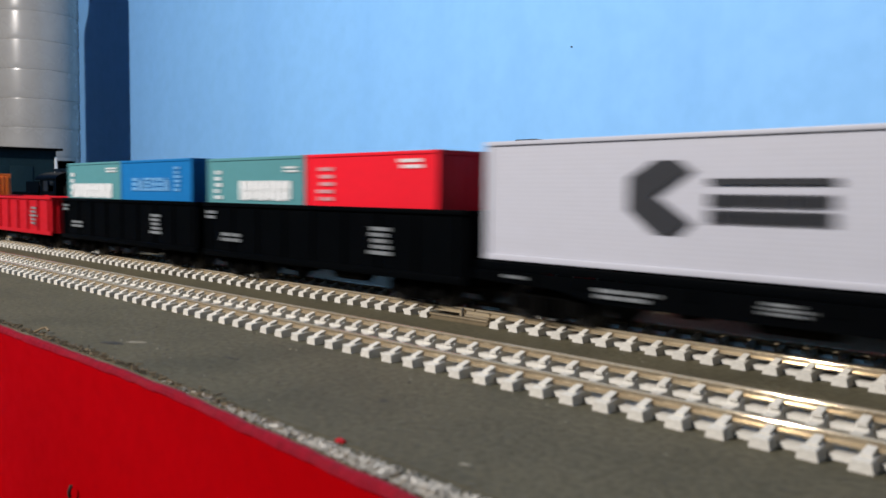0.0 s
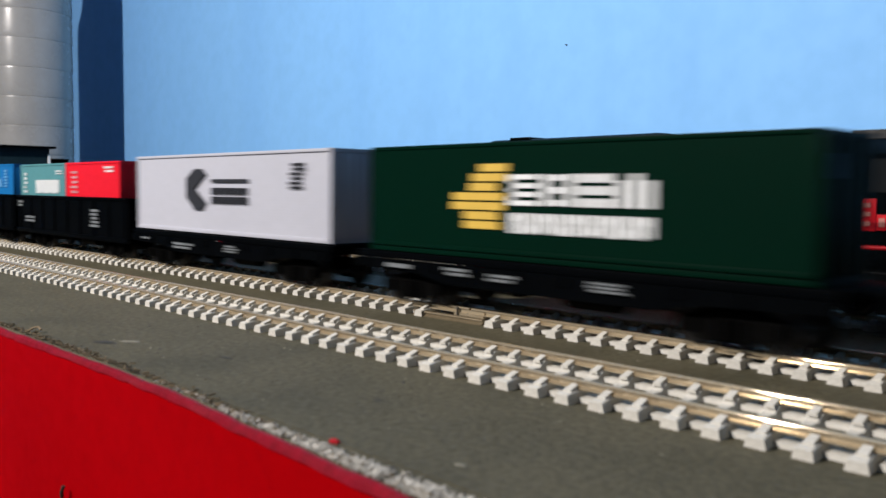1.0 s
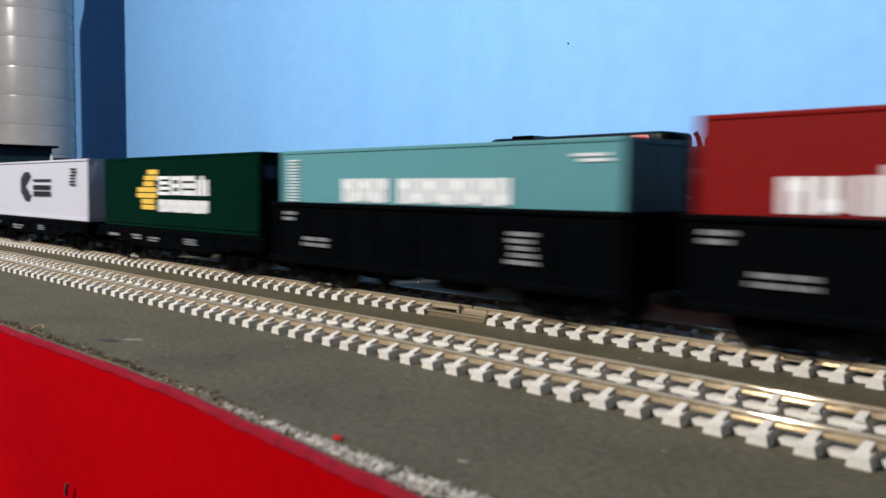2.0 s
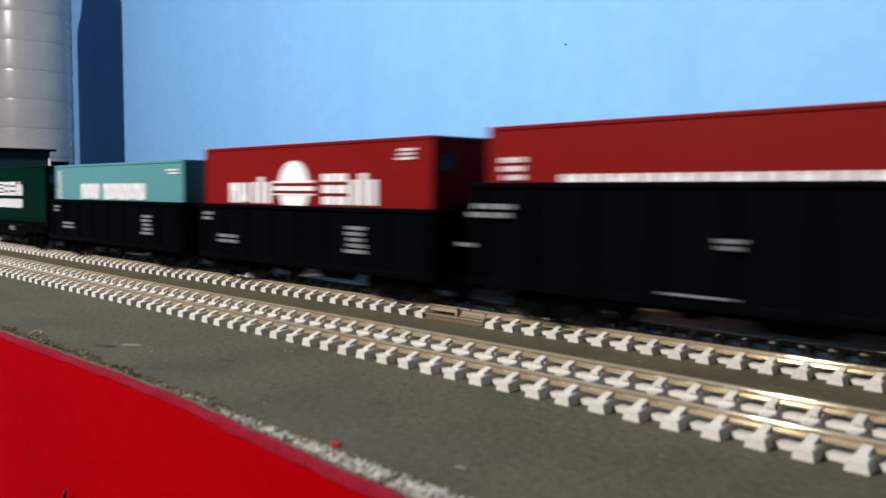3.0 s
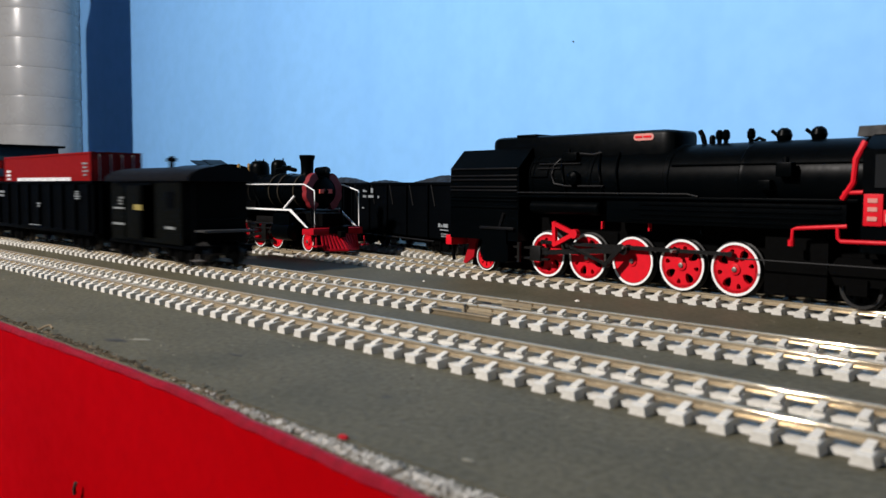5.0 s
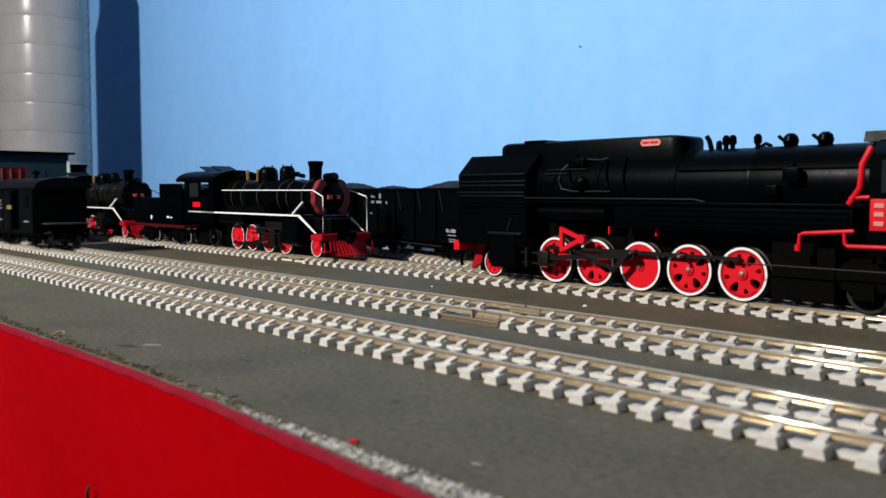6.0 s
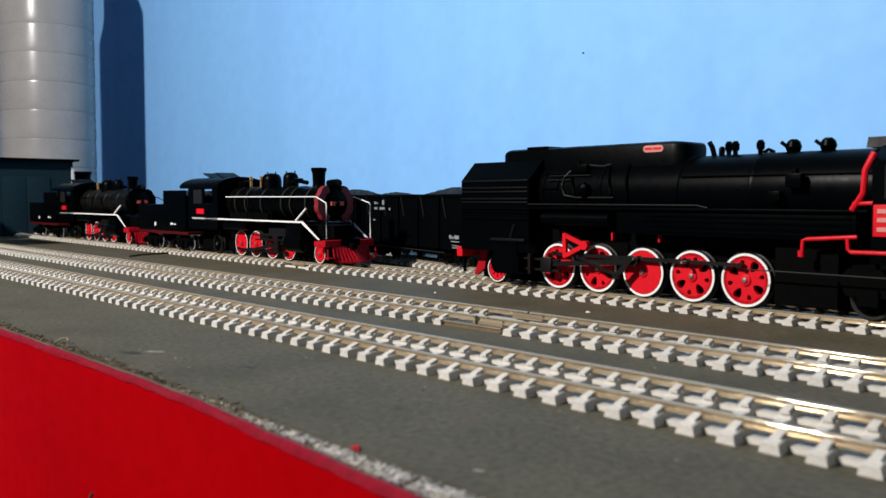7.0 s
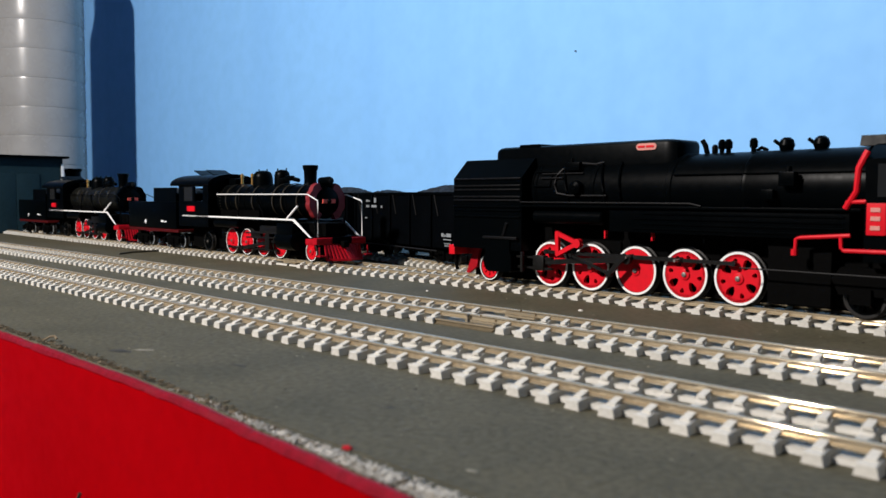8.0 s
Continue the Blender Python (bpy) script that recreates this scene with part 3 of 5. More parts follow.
def caboose():
    """The last vehicle: a short cabin with verandas, an arched roof and a stove pipe."""
    w = thing("caboose", "dark olive caboose wagon with verandas and black arched roof", "caboose wagon", group="wagons of the passing train")
    half, wid, z0, z1 = 0.0370, 0.0160, 0.0125, 0.0415
    part("cabin_inside", box(B(), -half + 0.001, half - 0.001, -wid + 0.0060, wid - 0.0060, z0, z1 - 0.0005), FRAME, w)
    for s in (-1, 1):
        y0, y1 = sorted((s * wid, s * (wid - 0.0010)))
        part("side_panel", box(B(), -half, -0.0015, y0, y1, z0, z1), CABGREEN, w)
        part("side_panel", box(B(), 0.0112, half, y0, y1, z0, z1), CABGREEN, w)
        part("door_sill", box(B(), -0.0015, 0.0112, y0, y1, z0, z0 + 0.0018), CABGREEN, w)
        part("door_lintel", box(B(), -0.0015, 0.0112, y0, y1, z1 - 0.0022, z1), CABGREEN, w)
    for x0, x1 in ((-half, -half + 0.001), (half - 0.001, half)):
        part("end_wall", box(B(), x0, x1, -wid + 0.0010, wid - 0.0010, z0, z1), CABGREEN, w)
    for i in range(13):
        z = z0 + 0.0028 + i * 0.0021
        for s in (-1, 1):
            y0, y1 = sorted((s * wid, s * (wid + 0.00022)))
            part("plank", box(B(), -half, -0.0205, y0, y1, z, z + 0.0017), CABGREEN, w)
            part("plank", box(B(), 0.0115, half, y0, y1, z, z + 0.0017), CABGREEN, w)
    for s in (-1, 1):
        y0, y1 = sorted((s * wid, s * (wid + 0.0009)))
        d = part("sliding_door", box(B(), -0.0200, -0.0010, y0, y1, z0 + 0.001, z1 - 0.003, 0.0002), CABGREEN, w, "dark olive sliding door slid open")
        y0, y1 = sorted((s * (wid + 0.0009), s * (wid + 0.0013)))
        part("door_rail", box(B(), -0.0270, 0.0105, y0, y1, z1 - 0.0032, z1 - 0.0022), BLACK, w)
        for px in (-0.0190, -0.0024):
            part("door_strap", box(B(), px - 0.0006, px + 0.0006, y0, y1, z0 + 0.001, z1 - 0.0034), BLACK, w)
        for px in (0.0270,):
            part("window", box(B(), px - 0.0032, px + 0.0032, min(s * wid, s * (wid + 0.0006)), max(s * wid, s * (wid + 0.0006)), 0.0285, 0.0355), BLACK, w, "dark shuttered window")
    prof = []
    for i in range(17):
        a = math.pi * i / 16
        prof.append((-0.0172 * math.cos(a), z1 - 0.0006 + 0.0058 * math.sin(a)))
    prof += [(0.0172, z1 - 0.0014), (-0.0172, z1 - 0.0014)]
    part("roof", extrude_x(B(), prof, -half - 0.0055, half + 0.0085), ROOFGREY, w, "dark grey arched roof over both verandas")
    part("sill", box(B(), -half - 0.0050, half + 0.0080, -0.0150, 0.0150, 0.0106, 0.0124, 0.0002), BLACK, w)
    for sx in (-1, 1):
        for sy in (-1, 1):
            px, py = half + 0.0070 if sx > 0 else -half - 0.0040, sy * 0.0138
            part("veranda_post", pipe(B(), [(px, py, 0.0124), (px, py, z1)], 0.0005, 6), BLACK, w)
        px = half + 0.0070 if sx > 0 else -half - 0.0040
        for z in (0.0180, 0.0235):
            part("railing", pipe(B(), [(px, -0.0138, z), (px, 0.0138, z)], 0.0004, 6), BLACK, w)
        x0, x1 = sorted((px - sx * 0.0005, px + sx * 0.0006))
        part("buffer_beam", box(B(), x0, x1, -0.0145, 0.0145, 0.0092, 0.0124), BLACK, w)
        for sy in (-1, 1):
            bm = B()
            pipe(bm, [(px, sy * 0.0125, 0.0065), (px, sy * 0.0125, 0.0110)], 0.0004, 6)
            box(bm, px - 0.0015, px + 0.0015, sy * 0.0125 - 0.0022, sy * 0.0125 + 0.0022, 0.0060, 0.0066)
            part("step", bm, STEEL, w)
    part("veranda_deck", box(B(), half, half + 0.0095, -0.0105, 0.0150, 0.0180, 0.0190, 0.0002), DULLDECK, w, "worn grey veranda deck")
    bm = lathe(B(), [(z1 + 0.002, 0.0012), (0.0494, 0.0012), (0.0495, 0.0024), (0.0512, 0.0024), (0.0513, 0.0012), (0.0520, 0.0010)], "z", (-0.005, 0.0, 0), 14)
    part("stove_pipe", bm, BLACK, w, "black stove pipe with a cowl")
    brake_gear(w, half)
    for bx in (-0.030, 0.030):
        bogie(w, bx)
    couplers(w, half + 0.0075)
    y = -wid - 0.0006
    marks(w, "lettering", rows_of(-28.6, -21.2, 29, 33.3, 3, seed=24), y, DIM, "small white painted lettering")
    for rr in ((-33.2, -18, 26.9, 27.8), (-34.3, -18, 19.3, 20.4), (22.5, 31.2, 19.1, 20.3)):
        marks(w, "lettering", [rr], y, DIM, "small white painted lettering")
    marks(w, "plate", [(-8.4, 0.4, 26.8, 29.4)], -wid - 0.0014, OLDYELLOW, "small yellow plate")
    return carried_along(w, 0.6850)


caboose()
# ---- locomotives on the rear track ----
C_SLOPE = -0.020
C_TURN = math.degrees(math.atan(C_SLOPE))


def c_y(x):
    """The middle of the rear track."""
    return 0.2669 + C_SLOPE * (x + 0.1)


def spoked_wheel(parent, x, s, r, spokes=8, weight=0.0, weight_at=-90.0, solid=False, name="wheel", red=True, holes=None):
    """Tyre with a white painted rim, hub, tapered spokes and a counterweight; s: side."""
    z = RAIL_Z + r
    y0 = s * 0.0078
    y1 = s * 0.0100
    n, e = 40, 0.0010 if r > 0.008 else 0.0006
    loops = []
    for d, q in ((y0, r - 0.0010), (y0, r + 0.0006), (y0 + s * 0.0005, r + 0.0006), (y0 + s * 0.0006, r), (y1, r), (y1, r - 0.0010)):
        loops.append([(x + q * math.sin(2 * math.pi * i / n), d, z + q * math.cos(2 * math.pi * i / n)) for i in range(n)])
    w = part(name, ring_path(B(), loops + [loops[0]], False), BLACKSTEEL, parent)
    ring = B()
    loops = []
    for d, q in ((y1 - s * 0.0004, r - e), (y1 + s * 0.00015, r - e + 0.0001), (y1 + s * 0.00015, r - 0.00015), (y1 - s * 0.0004, r - 0.0001)):
        loops.append([(x + q * math.sin(2 * math.pi * i / n), d, z + q * math.cos(2 * math.pi * i / n)) for i in range(n)])
    ring_path(ring, loops, False)
    part("rim", ring, WHITE if red else BLACKSTEEL, w, "white painted rim" if red else "blackened steel rim")
    bm = B()
    lathe(bm, [(y0, 0.0018), (y1 + s * 0.0003, 0.0018), (y1 + s * 0.0005, 0.0012)], "y", (x, 0, z), 20)
    loops = []
    for d, q in ((y0, r - 0.0019), (y1 - s * 0.0001, r - 0.0019), (y1 - s * 0.0001, r - e), (y0, r - e)):
        loops.append([(x + q * math.sin(2 * math.pi * i / n), d, z + q * math.cos(2 * math.pi * i / n)) for i in range(n)])
    ring_path(bm, loops + [loops[0]], False)
    if holes is not None:
        disc_wheel_face(bm, x, z, r, y0 + s * 0.0006, y1 - s * 0.0001, holes)
    for i in range(0 if holes is not None else spokes):
        a = 2 * math.pi * (i + 0.5) / spokes
        c, sn = math.cos(a), math.sin(a)
        q0, q1, w0, w1 = 0.0014, r - 0.0015, r * 0.12, r * 0.17
        pts = [(q0, -w0), (q0, w0), (q1, w1), (q1, -w1)]
        loop = [(x + u * c - v * sn, z + u * sn + v * c) for u, v in pts]
        extrude_y(bm, loop, min(y0 + s * 0.0006, y1 - s * 0.0002), max(y0 + s * 0.0006, y1 - s * 0.0002))
    if weight or solid:
        span = 180 if solid else weight
        pts = []
        for i in range(13):
            a = radians(weight_at - span / 2 + span * i / 12)
            pts.append((x + (r - 0.0012) * math.cos(a), z + (r - 0.0012) * math.sin(a)))
        if solid:
            pts = [(x + (r - 0.0012) * math.cos(2 * math.pi * i / 28), z + (r - 0.0012) * math.sin(2 * math.pi * i / 28)) for i in range(28)]
        extrude_y(bm, pts, min(y0 + s * 0.0006, y1), max(y0 + s * 0.0006, y1))
    part("spokes", bm, LOCORED if red else LOCO, w, "red painted spokes and hub" if red else "black spokes and hub")
    part("axle_end", lathe(B(), [(y1, 0.0009), (y1 + s * 0.0009, 0.0008), (y1 + s * 0.0010, 0.0004)], "y", (x, 0, z), 12), STEEL, w)
    return w


def disc_wheel_face(bm, x, z, r, ya, yb, first):
    """A cast disc with eight oval holes, large and small by turns, between the depths ya (back) and yb (face)."""
    n = 24
    for k in range(8):
        mid_a, big = radians(first + 45 * k), k % 2 == 0
        qc, hw, hl = (r * 0.58, r * 0.155, r * 0.215) if big else (r * 0.64, r * 0.085, r * 0.105)
        q0, q1, da = 0.0015, r - 0.0012, math.pi / 8
        edge = [(q1, -da + 2 * da * i / 8) for i in range(8)] + [(q1 + (q0 - q1) * i / 4, da) for i in range(4)] + [(q0, da - 2 * da * i / 8) for i in range(8)] + [(q0 + (q1 - q0) * i / 4, -da) for i in range(4)]
        outer, inner, deep = [], [], []
        for q, a in edge:
            u, v = q * math.cos(a), q * math.sin(a)
            t = math.atan2(v, u - qc)
            hu, hv = qc + hl * math.cos(t), hw * math.sin(t) * (1.0 + 0.35 * math.cos(t))
            for lst, (p, s2), y in ((outer, (u, v), yb), (inner, (hu, hv), yb), (deep, (hu, hv), ya)):
                c, sn = math.cos(mid_a), math.sin(mid_a)
                lst.append(bm.verts.new((x + p * c - s2 * sn, y, z + p * sn + s2 * c)))
        for i in range(n):
            j = (i + 1) % n
            bm.faces.new((outer[i], outer[j], inner[j], inner[i]))
            bm.faces.new((inner[i], inner[j], deep[j], deep[i]))


def axle(parent, x, r):
    part("axle", lathe(B(), [(-0.0078, 0.0012), (0.0078, 0.0012)], "y", (x, 0, RAIL_Z + r), 10), FRAME, parent)


def rod(parent, a, b, y, w0, w1, name="rod", material=None):
    """A flat bar with round ends between two pins (x, z)."""
    ax, az = a
    bx, bz = b
    d = Vector((bx - ax, bz - az))
    n = Vector((-d.y, d.x)).normalized()
    pts = [(ax + n.x * w0, az + n.y * w0), (ax - n.x * w0, az - n.y * w0), (bx - n.x * w1, bz - n.y * w1), (bx + n.x * w1, bz + n.y * w1)]
    bm = extrude_y(B(), pts, y - 0.0005, y + 0.0005)
    for (px, pz), w in ((a, w0), (b, w1)):
        lathe(bm, [(y - 0.0008, w * 1.5), (y + 0.0008, w * 1.5)], "y", (px, 0, pz), 14)
    return part(name, bm, material or RODS, parent, "dark steel rod")


RODS = mat("dark_oiled_steel", (0.008, 0.0075, 0.007), 0.4, metal=0.6, grain=0.3, size=700)
LOCOEDGE = mat("worn_black_edges", (0.004, 0.004, 0.0045), 0.38, gloss=0.14, grain=0.3, size=600)
# loco red darkened: the shade on the guard irons is in the colour
SHADED_IRON = mat("shaded_red_iron_paint", (0.30, 0.004, 0.010), 0.5, gloss=0.1, grain=0.3, size=500)
PALEBADGE = mat("pale_pink_badge", (0.52, 0.20, 0.17), 0.5, grain=0.2, size=900)
BADGE = mat("pale_red_badge", (0.70, 0.10, 0.07), 0.45, grain=0.1, size=500)


def large_locomotive():
    """A ten-coupled goods engine: long boiler, top casing, front casing, cab."""
    L = thing("steam_locomotive", "large black ten-coupled steam locomotive with red white-rimmed wheels", "locomotive", pose(-0.18, c_y(-0.18), 0, 0, 0, C_TURN), group="locomotives")
    cz, R = 0.0405, 0.0124
    prof = [(-0.0830, R * 0.9), (-0.0800, R), (-0.0480, R), (-0.0476, R + 0.0003), (-0.0464, R + 0.0003), (-0.0460, R), (-0.0200, R), (-0.0196, R + 0.0003), (-0.0184, R + 0.0003), (-0.0180, R),
            (0.0120, R), (0.0124, R + 0.0004), (0.0142, R + 0.0004), (0.0146, R + 0.0001), (0.0400, R + 0.0002), (0.0404, R + 0.0005), (0.0416, R + 0.0005), (0.0420, R + 0.0003), (0.0800, R + 0.0004)]
    part("boiler", lathe(B(), prof, "x", (0, 0, cz), 48), LOCO, L)
    # front casing with level ribs
    prof = [(-0.0165, 0.0172), (0.0165, 0.0172), (0.0165, 0.0457), (0.0090, 0.0534), (-0.0090, 0.0534), (-0.0165, 0.0457)]
    f = part("front_casing", extrude_x(B(), prof, -0.0890, -0.0500), LOCO, L, "black boxy front casing with level ribs")
    for z in (0.0452, 0.0424, 0.0408, 0.0380, 0.0366, 0.0340, 0.0326, 0.0300):
        for s in (-1, 1):
            y0, y1 = sorted((s * 0.0165, s * 0.0171))
            part("rib", box(B(), -0.0885, -0.0505, y0, y1, z, z + 0.0006, 0.00015), LOCOEDGE if z > 0.035 else LOCO, f)
    # long casing on the boiler
    bm = B()
    rings = []
    for x, k in ((-0.0738, -2.5), (-0.0730, -0.8), (-0.0712, 0.4), (-0.0685, 1.0), (0.0085, 1.0), (0.0112, 0.4), (0.0130, -0.8), (0.0138, -2.5)):
        h = 0.0582 - 0.0003 * (1 - k)
        w = 0.0082 * (0.9 + 0.1 * k)
        rings.append([(x, -w, 0.0480), (x, -w, h - 0.0016), (x, -w + 0.0005, h - 0.0006), (x, -w + 0.0016, h), (x, w - 0.0016, h), (x, w - 0.0005, h - 0.0006), (x, w, h - 0.0016), (x, w, 0.0480)])
    t = part("top_casing", ring_path(bm, rings), LOCO, L, "long black casing along the boiler top")
    part("hatch", box(B(), -0.0603, -0.0497, -0.0072, 0.0072, 0.0578, 0.0590, 0.0005), LOCO, t)
    bm = B()
    pts = []
    for i in range(24):
        a = 2 * math.pi * i / 24
        pts.append((0.0016 + 0.0031 * (1 if math.cos(a) > 0 else -1) * 0.9 + 0.0014 * math.cos(a), 0.0558 + 0.0012 * math.sin(a)))
    part("badge", extrude_y(bm, pts, -0.00855, -0.0080), PALEBADGE, t, "oval pale badge with red script")
    marks(t, "badge_lettering", [(-1.8, 1.0, 55.5, 56.2), (1.6, 4.8, 55.5, 56.2)], -0.0086, LOCORED, "unreadable red script")
    # running boards and louvred side boxes
    for s in (-1, 1):
        y0, y1 = sorted((s * 0.0100, s * 0.0170))
        part("running_board", box(B(), -0.0500, 0.0790, y0, y1, 0.0344, 0.0352, 0.0002), LOCO, L)
        y0, y1 = sorted((s * 0.0095, s * 0.0158))
        lb = part("side_box", box(B(), -0.0083, 0.0755, y0, y1, 0.0262, 0.0342, 0.0003), LOCO, L)
        for i in range(4):
            y0, y1 = sorted((s * 0.0158, s * 0.0163))
            part("slat", box(B(), 0.0060 if i % 2 else 0.0020, 0.0740, y0, y1, 0.0274 + i * 0.0017, 0.0279 + i * 0.0017), LOCO, lb)
        part("air_tank", lathe(B(), [(-0.0450, 0.0020), (-0.0445, 0.0026), (-0.0125, 0.0026), (-0.0120, 0.0020)], "x", (0, s * 0.0135, 0.0308), 16), LOCO, L)
        # cylinder block with steam chest
        prof = [(-0.0692, 0.0092), (-0.0677, 0.0085), (-0.0562, 0.0085), (-0.0548, 0.0092), (-0.0548, 0.0150), (-0.0558, 0.0165), (-0.0558, 0.0215), (-0.0692, 0.0215)]
        y0, y1 = sorted((s * 0.0095, s * 0.0172))
        part("cylinder", extrude_y(B(), prof, y0, y1), LOCO, L)
        part("cylinder_lid", box(B(), -0.0704, -0.0515, min(s * 0.0095, s * 0.0178), max(s * 0.0095, s * 0.0178), 0.0215, 0.0226, 0.0003), LOCOEDGE, L, "worn flat lid over the steam chest")
        part("cylinder_cover", lathe(B(), [(-0.0712, 0.0026), (-0.0706, 0.0036), (-0.0692, 0.0036)], "x", (0, s * 0.0135, 0.0128), 18), LOCO, L)
        bm = B()
        for z in (0.0145, 0.0105):
            box(bm, -0.0562, -0.0365, min(s * 0.0128, s * 0.0142), max(s * 0.0128, s * 0.0142), z, z + 0.0008)
        box(bm, -0.0455, -0.0400, min(s * 0.0120, s * 0.0148), max(s * 0.0120, s * 0.0148), 0.0100, 0.0158, 0.0003)
        part("crosshead", bm, RODS, L, "dark steel crosshead and slide bars")
        part("footstep", pipe(B(), [(-0.0600, s * 0.0165, 0.0226), (-0.0576, s * 0.0168, 0.0280)], 0.0007, 6), LOCOEDGE, L)
        part("step_hanger", box(B(), -0.0508, -0.0496, min(s * 0.0150, s * 0.0162), max(s * 0.0150, s * 0.0162), 0.0092, 0.0170), RODS, L)
        # red link bracket, three bars round an opening
        bm = B()
        tri = [(-0.0338, 0.0246), (-0.0240, 0.0212), (-0.0336, 0.0168)]
        y = s * 0.0138
        for k in range(3):
            (ax, az), (bx, bz) = tri[k], tri[(k + 1) % 3]
            d = Vector((bx - ax, bz - az)).normalized()
            q = Vector((-d.y, d.x)) * 0.0008
            extrude_y(bm, [(ax - d.x * 0.0006 + q.x, az - d.y * 0.0006 + q.y), (ax - d.x * 0.0006 - q.x, az - d.y * 0.0006 - q.y), (bx + d.x * 0.0006 - q.x, bz + d.y * 0.0006 - q.y), (bx + d.x * 0.0006 + q.x, bz + d.y * 0.0006 + q.y)],
                      y - 0.0006 - 0.00005 * k, y + 0.0006 + 0.00005 * k)
        lathe(bm, [(y - 0.0010, 0.0017), (y + 0.0010, 0.0017)], "y", (-0.0240, 0, 0.0212), 16)
        part("link_bracket", bm, LOCORED, L, "red triangular link bracket")
    # wheels
    for k, x in enumerate((-0.0405, -0.0210, -0.0009, 0.0190, 0.0386)):
        for s in (-1, 1):
            spoked_wheel(L, x, s, 0.0087, 8, solid=(k == 2), name="driving_wheel", holes=None if k == 2 else (52, 70, 0, 34, 58)[k])
        axle(L, x, 0.0087)
    for s in (-1, 1):
        spoked_wheel(L, -0.0740, s, 0.0056, 8, name="pilot_wheel")
        spoked_wheel(L, 0.0780, s, 0.0062, 8, name="trailing_wheel", red=False)
        pin = [(x - 0.0008, 0.0173) for x in (-0.0405, -0.0210, -0.0009, 0.0190, 0.0386)]
        y = s * 0.0116
        rod(L, pin[0], pin[2], y, 0.0006, 0.0007, "side_rod")
        rod(L, pin[2], pin[3], y, 0.0007, 0.0007, "side_rod")
        rod(L, pin[3], pin[4], y, 0.0006, 0.0006, "side_rod")
        rod(L, (-0.0430, 0.0132), (-0.0020, 0.0164), s * 0.0134, 0.0009, 0.0011, "main_rod")
        rod(L, (-0.0265, 0.0168), (-0.0089, 0.0111), s * 0.0146, 0.0005, 0.0005, "eccentric_rod")
        rod(L, (-0.0030, 0.0172), (-0.0089, 0.0111), s * 0.0145, 0.0009, 0.0008, "return_crank")
        bm = B()
        for px, pz in (pin[2], pin[3]):
            lathe(bm, [(s * 0.0120, 0.0006), (s * 0.0152, 0.0005)], "y", (px, 0, pz), 10)
        part("crank_pin", bm, STEEL, L)
    axle(L, -0.0740, 0.0056)
    axle(L, 0.0780, 0.0062)
    # frames between the wheels
    bm = B()
    for s in (-1, 1):
        y0, y1 = sorted((s * 0.0052, s * 0.0064))
        box(bm, -0.0860, 0.1080, y0, y1, 0.0052, 0.0265)
    box(bm, -0.0860, 0.1080, -0.0052, 0.0052, 0.0100, 0.0290)
    box(bm, 0.0495, 0.0690, -0.0120, 0.0120, 0.0062, 0.0262)
    box(bm, 0.0690, 0.1080, -0.0076, 0.0076, 0.0062, 0.0262)
    part("main_frame", bm, FRAME, L)
    for s in (-1, 1):
        bm = B()
        y0, y1 = sorted((s * 0.0105, s * 0.0125))
        extrude_y(bm, [(0.0692, 0.0150), (0.0715, 0.0105), (0.0850, 0.0105), (0.0900, 0.0150), (0.0840, 0.0185), (0.0720, 0.0185)], y0, y1)
        box(bm, 0.0750, 0.0810, min(s * 0.0125, s * 0.0135), max(s * 0.0125, s * 0.0135), 0.0080, 0.0125)
        part("truck_frame", bm, FRAME, L)
    # front end
    part("buffer_beam", box(B(), -0.0925, -0.0890, -0.0160, 0.0160, 0.0140, 0.0180, 0.0002), LOCORED, L, "red front beam")
    part("front_coupler", box(B(), -0.0955, -0.0925, -0.0020, 0.0020, 0.0080, 0.0140, 0.0004), FRAME, L)
    bm = B()
    for s in (-1, 1):
        extrude_y(bm, [(-0.0868, 0.0172), (-0.0800, 0.0172), (-0.0812, 0.0140), (-0.0822, 0.0090), (-0.0872, 0.0058), (-0.0886, 0.0062), (-0.0850, 0.0140)], min(s * 0.0080, s * 0.0094), max(s * 0.0080, s * 0.0094))
        part("brake_hose", pipe(B(), [(-0.0915, s * 0.0120, 0.0140), (-0.0918, s * 0.0124, 0.0100), (-0.0910, s * 0.0124, 0.0074)], 0.0008, 8), FRAME, L)
    part("guard_iron", bm, SHADED_IRON, L, "red guard irons with their shade put into the colour")
    # fittings on the boiler top
    top = cz + R
    bm = pipe(B(), [(0.0205, 0, top - 0.0004), (0.0195, 0, top + 0.0030), (0.0184, 0, top + 0.0046)], 0.0009, 8)
    lathe(bm, [(top - 0.0004, 0.0010), (top + 0.0022, 0.0010), (top + 0.0030, 0.0006)], "z", (0.0232, 0, 0), 10)
    part("whistle", bm, LOCO, L)
    for x in (0.0258, 0.0282, 0.0372):
        part("safety_valve", lathe(B(), [(top - 0.0005, 0.0008), (top + 0.0012, 0.0008), (top + 0.0018, 0.0013), (top + 0.0036, 0.0013), (top + 0.0046, 0.0007)], "z", (x, 0, 0), 12), LOCO, L)
    part("valve_pipe", pipe(B(), [(0.0384, 0, top + 0.0004), (0.0400, 0, top + 0.0014), (0.0420, 0, top + 0.0005)], 0.0006, 6), LOCO, L)
